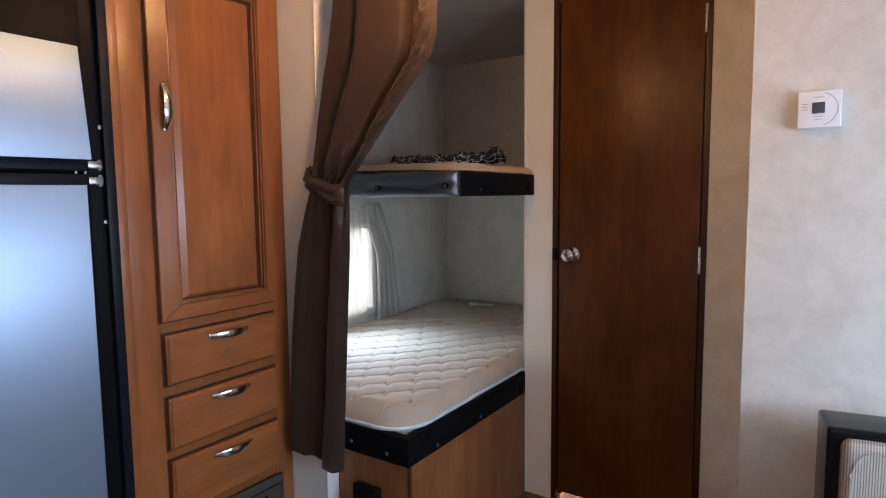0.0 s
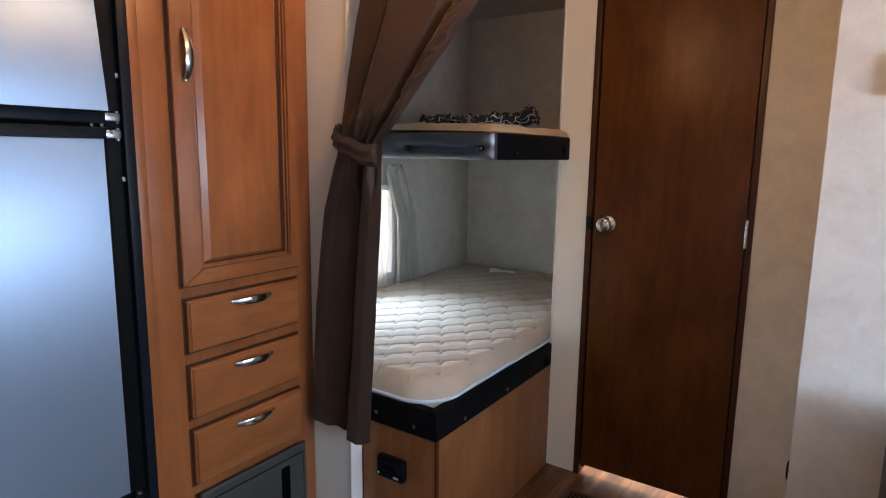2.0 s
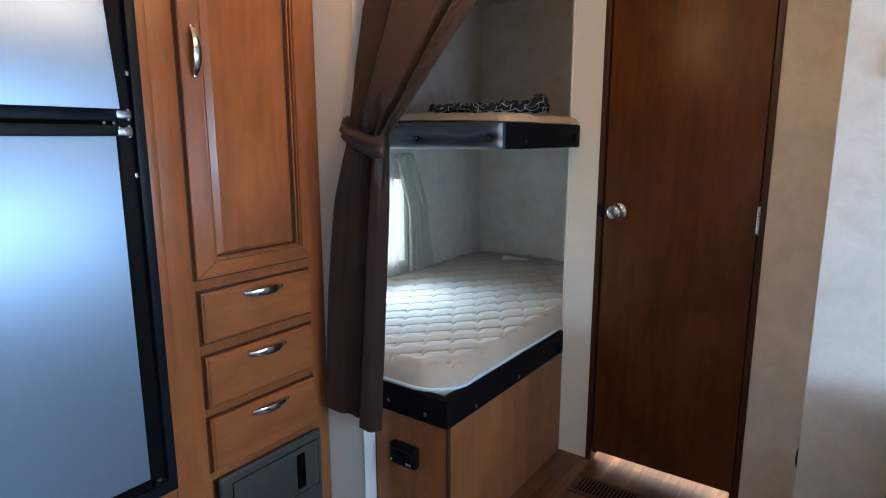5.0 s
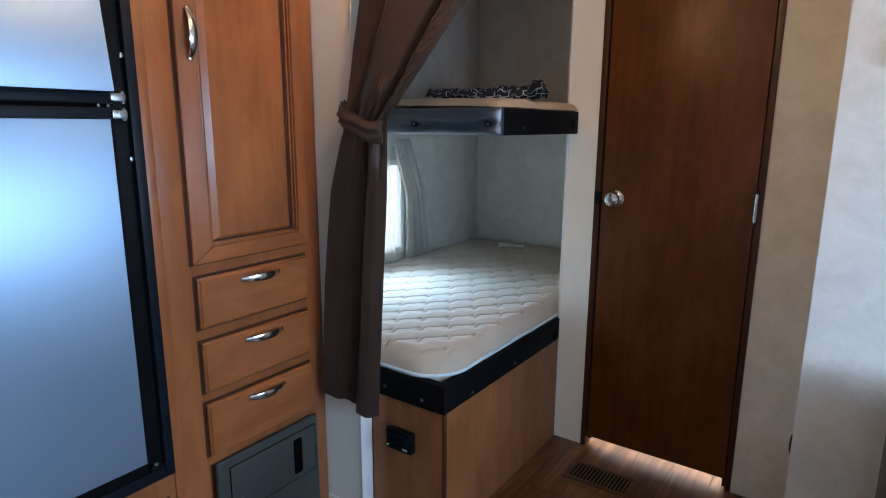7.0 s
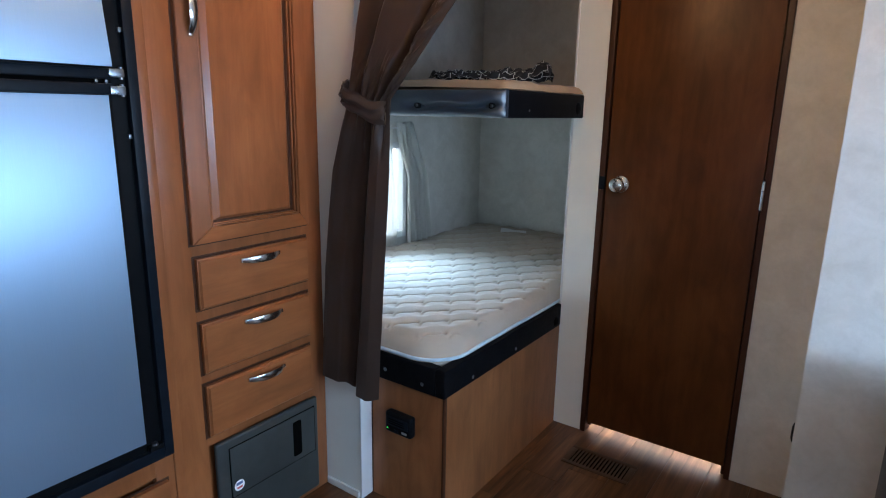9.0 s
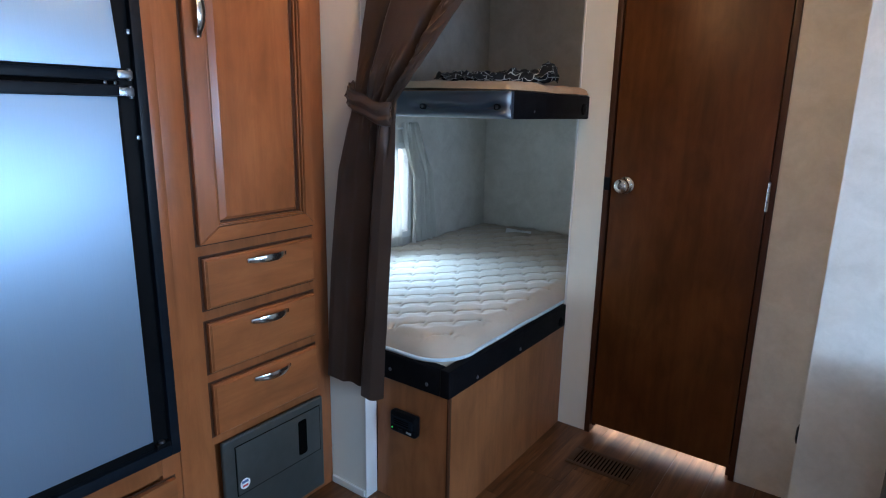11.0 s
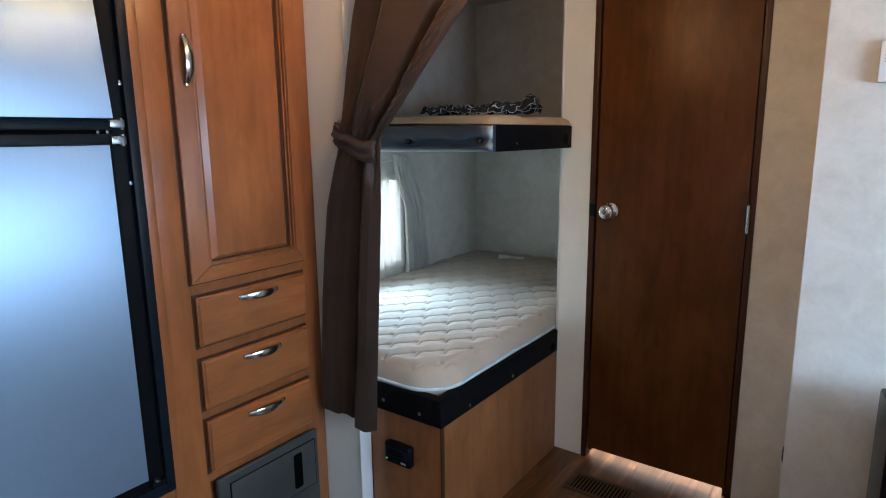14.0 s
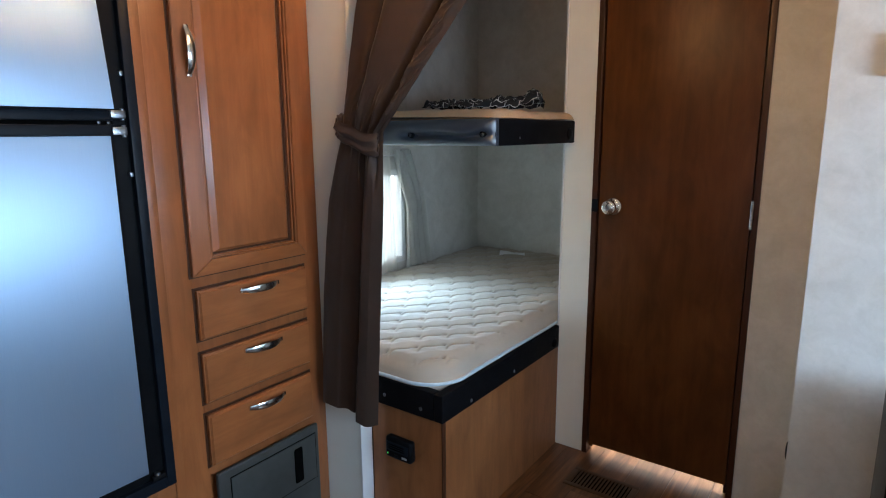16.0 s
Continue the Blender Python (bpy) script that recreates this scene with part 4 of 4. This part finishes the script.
def folds_lower(u):
    """Flat set-back panel, a crease, then one broad pleat standing forward."""
    return 0.010 * bell(u, 0.10, 0.10) + 0.006 * bell(u, 0.33, 0.08) - 0.024 * bell(u, 0.600, 0.030) + 0.034 * soft(u, 0.655, 0.016) - 0.016 * max(0.0, u - 0.84) / 0.16


def curtain_pt(u, v):
    z = 0.405 + (2.02 - 0.405) * v
    x0, x1, y0, y1, amp = lerp_keys(z, CK)
    w = 1 / (1 + math.exp(-(z - 1.30) / 0.03))
    fold = amp * (w * folds_upper(u + 0.03 * math.sin(z * 3)) + (1 - w) * folds_lower(u + 0.02 * math.sin(z * 4 + 1)))
    tie = bell(z, 1.30, 0.07)
    fold += 0.003 * tie * math.sin(u * 40)
    # puckers that run out of the tieback
    fold += 0.010 * bell(z, 1.21, 0.045) * (bell(u, 0.52, 0.03) - bell(u, 0.60, 0.03) + bell(u, 0.78, 0.05) - bell(u, 0.88, 0.03))
    fold += 0.009 * bell(z, 1.37, 0.045) * (bell(u, 0.35, 0.05) - bell(u, 0.52, 0.04) + bell(u, 0.66, 0.05) - bell(u, 0.82, 0.04))
    crumple = 0.0008 + 0.004 * bell(z, 1.38, 0.07) + 0.004 * bell(u, 0.88, 0.08) * w
    wr = crumple * noise.noise((u * 7, z * 13, 4)) + 0.5 * crumple * noise.noise((u * 18, z * 30, 8))
    flap = w * bell(u, 0.88, 0.09) + 0.35 * bell(z, 1.37, 0.05)
    ridge = 1 - abs(noise.noise((u * 10 + z * 8, z * 24 - u * 12, 11))) * 2.2
    wr += 0.0085 * flap * max(0.0, ridge) ** 2
    x = x0 + (x1 - x0) * u + 0.003 * noise.noise((u * 3, z * 5, 1.5))
    y = y0 + (y1 - y0) * u - fold - wr
    hem = max(0.0, 1 - (z - 0.405) / 0.25)
    step = soft(u, 0.655, 0.012)
    zz = z + hem * (0.026 - 0.004 * u - 0.030 * step + 0.020 * u * step + 0.004 * math.sin(u * 20))
    return (x, y, zz)


bm = bmesh.new()
sheet(bm, curtain_pt, 150, 280)
bmesh.ops.solidify(bm, geom=bm.faces[:], thickness=0.0015)
part("drape", bm, "curtain", curt, angle=80)


def band_pt(u, v):
    a = 2 * math.pi * u
    x = -1.249 + 0.076 * math.cos(a)
    y = 1.272 + 0.027 * math.sin(a)
    wide = 0.060 + 0.004 * math.cos(a)
    z = 1.290 - 0.030 * math.cos(a + 0.25) - wide * (v - 0.5) - 0.003 * math.sin(5 * a)
    pleat = 0.0030 * math.sin(v * 13 + a * 1.3) + 0.0018 * noise.noise((u * 14, v * 9, 3.0))
    return (x, y + pleat - 0.008 * math.sin(math.pi * v) + 0.010 * (v > 0.97), z)


bm = bmesh.new()
sheet(bm, band_pt, 90, 26)
bmesh.ops.solidify(bm, geom=bm.faces[:], thickness=0.002)
part("tieback", bm, "curtain", curt, "brown fabric tieback", angle=80)
part("tieback_tail", tube(bmesh.new(), [(-1.322, 1.285, 1.350), (-1.336, 1.278, 1.335), (-1.344, 1.276, 1.312), (-1.330, 1.272, 1.292), (-1.305, 1.255, 1.285)], 0.010, 8, 0.6), "curtain", curt, angle=80)
track = thing("curtain_track", (-1.0, 1.34, 2.02), "white ceiling curtain track above the bunk opening", "curtain track")
part("track", box(-1.32, -0.87, 1.33, 1.345, 2.0215, ZC), "trim", track)

# ---------------------------------------------------------------- lounge side: thermostat and seat
th = thing("thermostat", (-0.026, LOUNGE_Y, 1.44), "square white plastic wall thermostat with small grey screen", "thermostat")
tb = part("housing", box(-0.067, 0.014, LOUNGE_Y - 0.022, LOUNGE_Y - 0.0005, 1.400, 1.480, bevel=0.003), "whitep", th)
part("screen", box(-0.040, -0.016, LOUNGE_Y - 0.0235, LOUNGE_Y - 0.022, 1.431, 1.455, bevel=0.0006), "screen", th, "small grey screen")
bm = bmesh.new()
arc = [(-0.028 + 0.036 * math.cos(a), LOUNGE_Y - 0.0222, 1.440 + 0.036 * math.sin(a)) for a in (math.radians(d) for d in range(-75, 80, 6))]
part("dial_ring", tube(bm, arc, 0.0008, 6), "printgrey", th)
for x0, x1, z in ((-0.037, -0.019, 1.466), (-0.060, -0.048, 1.452), (-0.060, -0.048, 1.446), (-0.060, -0.048, 1.440), (-0.036, -0.020, 1.424), (-0.033, -0.022, 1.418), (-0.001, 0.001, 1.452)):
    part("print_bar", box(x0, x1, LOUNGE_Y - 0.0226, LOUNGE_Y - 0.0221, z - 0.0008, z + 0.0008), "printgrey", th)

ws = thing("door_bumper", (LOUNGE_X - 0.004, 1.70, 0.50), "small black rubber door bumper on the return wall", "door bumper")
part("pad", lathe(bmesh.new(), (LOUNGE_X, 1.64, 0.510), (-1, 0, 0), [(0, 0.0), (0.0003, 0.026), (0.004, 0.024), (0.007, 0.015), (0.0075, 0)], 20), "black", ws)

# upholstered seat with its back near the lounge wall
seat = thing("sofa", (0.55, 1.30, 0), "sofa with black vinyl frame and striped beige cushions", "sofa")
A = radians(10)


def sofa_box(x0, x1, y0, y1, z0, z1, bevel, seg=4):
    b = box(x0, x1, y0, y1, z0, z1, bevel=bevel, seg=seg)
    b.transform(Matrix.Translation((0.014, 1.37, -0.012)) @ Matrix.Rotation(A, 4, "Z"))
    return b


part("back_frame", sofa_box(0.0, 0.64, -0.026, 0.085, 0.08, 0.812, 0.010), "seatvinyl", seat, "black vinyl frame")
cush = part("back_cushion", sofa_box(0.022, 0.62, -0.052, -0.020, 0.42, 0.796, 0.022, 5), "stripes", seat, "striped beige back cushion")
ppts = [(0.036, 0.43), (0.036, 0.728), (0.041, 0.754), (0.054, 0.772), (0.078, 0.780), (0.60, 0.780)]
bm = tube(bmesh.new(), [(x, -0.050, z) for x, z in ppts], 0.0045, 8)
bm.transform(Matrix.Translation((0.014, 1.37, -0.012)) @ Matrix.Rotation(A, 4, "Z"))
part("piping", bm, "stripes", cush)
part("seat_cushion", sofa_box(0.02, 0.63, -0.50, -0.06, 0.30, 0.44, 0.03, 5), "stripes", seat)
part("seat_base", sofa_box(0.01, 0.64, -0.48, -0.001, 0.012, 0.30, 0.012), "vinyl", seat)

# ---------------------------------------------------------------- ceiling lamps


def ceiling_lamp(p, label):
    t = thing("ceiling_lamp", p, label, "ceiling lamp", group="ceiling lamps")
    x, y, z = p
    part("base", lathe(bmesh.new(), (x, y, z), (0, 0, -1), [(0, 0), (0.0002, 0.085), (0.010, 0.084), (0.014, 0.078), (0.015, 0)], 32), "trim", t)
    lens = part("lens", lathe(bmesh.new(), (x, y, z - 0.014), (0, 0, -1), [(0, 0), (0.0002, 0.072), (0.012, 0.066), (0.022, 0.050), (0.028, 0.026), (0.030, 0)], 32), "lens", t, "glowing warm frosted lens")
    lens.visible_shadow = False


for p in ((-0.80, 1.10, ZC - 0.002), (-0.60, 2.62, ZC - 0.002), (-0.45, 0.86, ZC - 0.002)):
    ceiling_lamp(p, "round frosted ceiling lamp giving warm light")

# windows behind and beside the camera; the lounge wall one is added for reflections
for nm, axis, a, w in (("window_2", "x", XE, LW), ("window_3", "y", YS, FW), ("window_4", "x", XE, LW2), ("window_5", "n", LOUNGE_Y, SW)):
    c = (a, (w[0] + w[1]) / 2, w[2]) if axis == "x" else ((w[0] + w[1]) / 2, a, w[2])
    t = thing(nm, c, "bright unseen lounge window with a dark frame", "window", kind="structure")
    bm = bmesh.new()
    frame_ring(bm, -0.004, 0.046, w[0] - 0.015, w[1] + 0.015, w[2] - 0.015, w[3] + 0.015, 0.03, 0.03, 0.03, 0.03, 0.003)
    if axis == "x":
        bm.transform(Matrix.Translation((a, 0, 0)))
    elif axis == "n":
        bm.transform(Matrix(((0, 1, 0, 0), (1, 0, 0, a), (0, 0, 1, 0), (0, 0, 0, 1))))
    else:
        bm.transform(Matrix(((0, 1, 0, 0), (-1, 0, 0, a), (0, 0, 1, 0), (0, 0, 0, 1))))
    part("window_frame", bm, "black", t)

# ---------------------------------------------------------------- floor register
reg = thing("floor_register", (-0.76, 1.99, 0), "brown slotted metal heating register in the floor", "floor register")
RX0, RX1, RY0, RY1 = -0.885, -0.637, 1.926, 2.056
bm = bmesh.new()
add_box(bm, RX0, RX1, RY0, RY0 + 0.018, 0.0005, 0.005, 0.0015)
add_box(bm, RX0, RX1, RY1 - 0.018, RY1, 0.0005, 0.005, 0.0015)
add_box(bm, RX0, RX0 + 0.022, RY0 + 0.018, RY1 - 0.018, 0.0005, 0.005, 0.0015)
add_box(bm, RX1 - 0.022, RX1, RY0 + 0.018, RY1 - 0.018, 0.0005, 0.005, 0.0015)
part("rim", bm, "register", reg)
part("well", box(RX0 + 0.020, RX1 - 0.020, RY0 + 0.016, RY1 - 0.016, 0.0004, 0.0012), "dark", reg)
nsl = 15
for i in range(nsl):
    x = RX0 + 0.024 + (RX1 - RX0 - 0.048) * (i + 0.5) / nsl
    part("slat", box(x - 0.0032, x + 0.0032, RY0 + 0.018, RY1 - 0.018, 0.0013, 0.0042), "register", reg)
part("crumb", lathe(bmesh.new(), (-1.065, 1.69, 0.0005), (0, 0, 1), [(0, 0), (0.0002, 0.006), (0.003, 0.004), (0.004, 0)], 9), "paper", thing("paper_scrap", (-1.065, 1.69, 0), "tiny white scrap lying on the floor", "scrap"))

# ---------------------------------------------------------------- floor planks
PW, PITCH = 0.1392, 0.14
plank_mesh = {}
rng = random.Random(4)


def plank(x, y0, length):
    key = round(length, 2)
    if key not in plank_mesh:
        b = box(0, PW, 0, key - 0.0008, -0.006, 0.0, bevel=0.0006, seg=1)
        me = bpy.data.meshes.new("plank")
        b.to_mesh(me)
        b.free()
        me.materials.append(M["floor"])
        plank_mesh[key] = me
    ob = new("plank", plank_mesh[key])
    ob.parent = floor
    ob.location = (x, y0, 0)


x = -0.70 - 9 * PITCH
while x + PW < XE + 0.04:
    if x + PW > XW:
        y = YS - rng.choice((0.0, 0.2, 0.4, 0.6))
        while y < YN:
            ln = rng.choice((0.8, 0.9, 1.0))
            a, b = max(y, YS), min(y + ln, YN)
            if b - a > 0.03:
                plank(x, a, b - a)
            y += ln
    x += PITCH
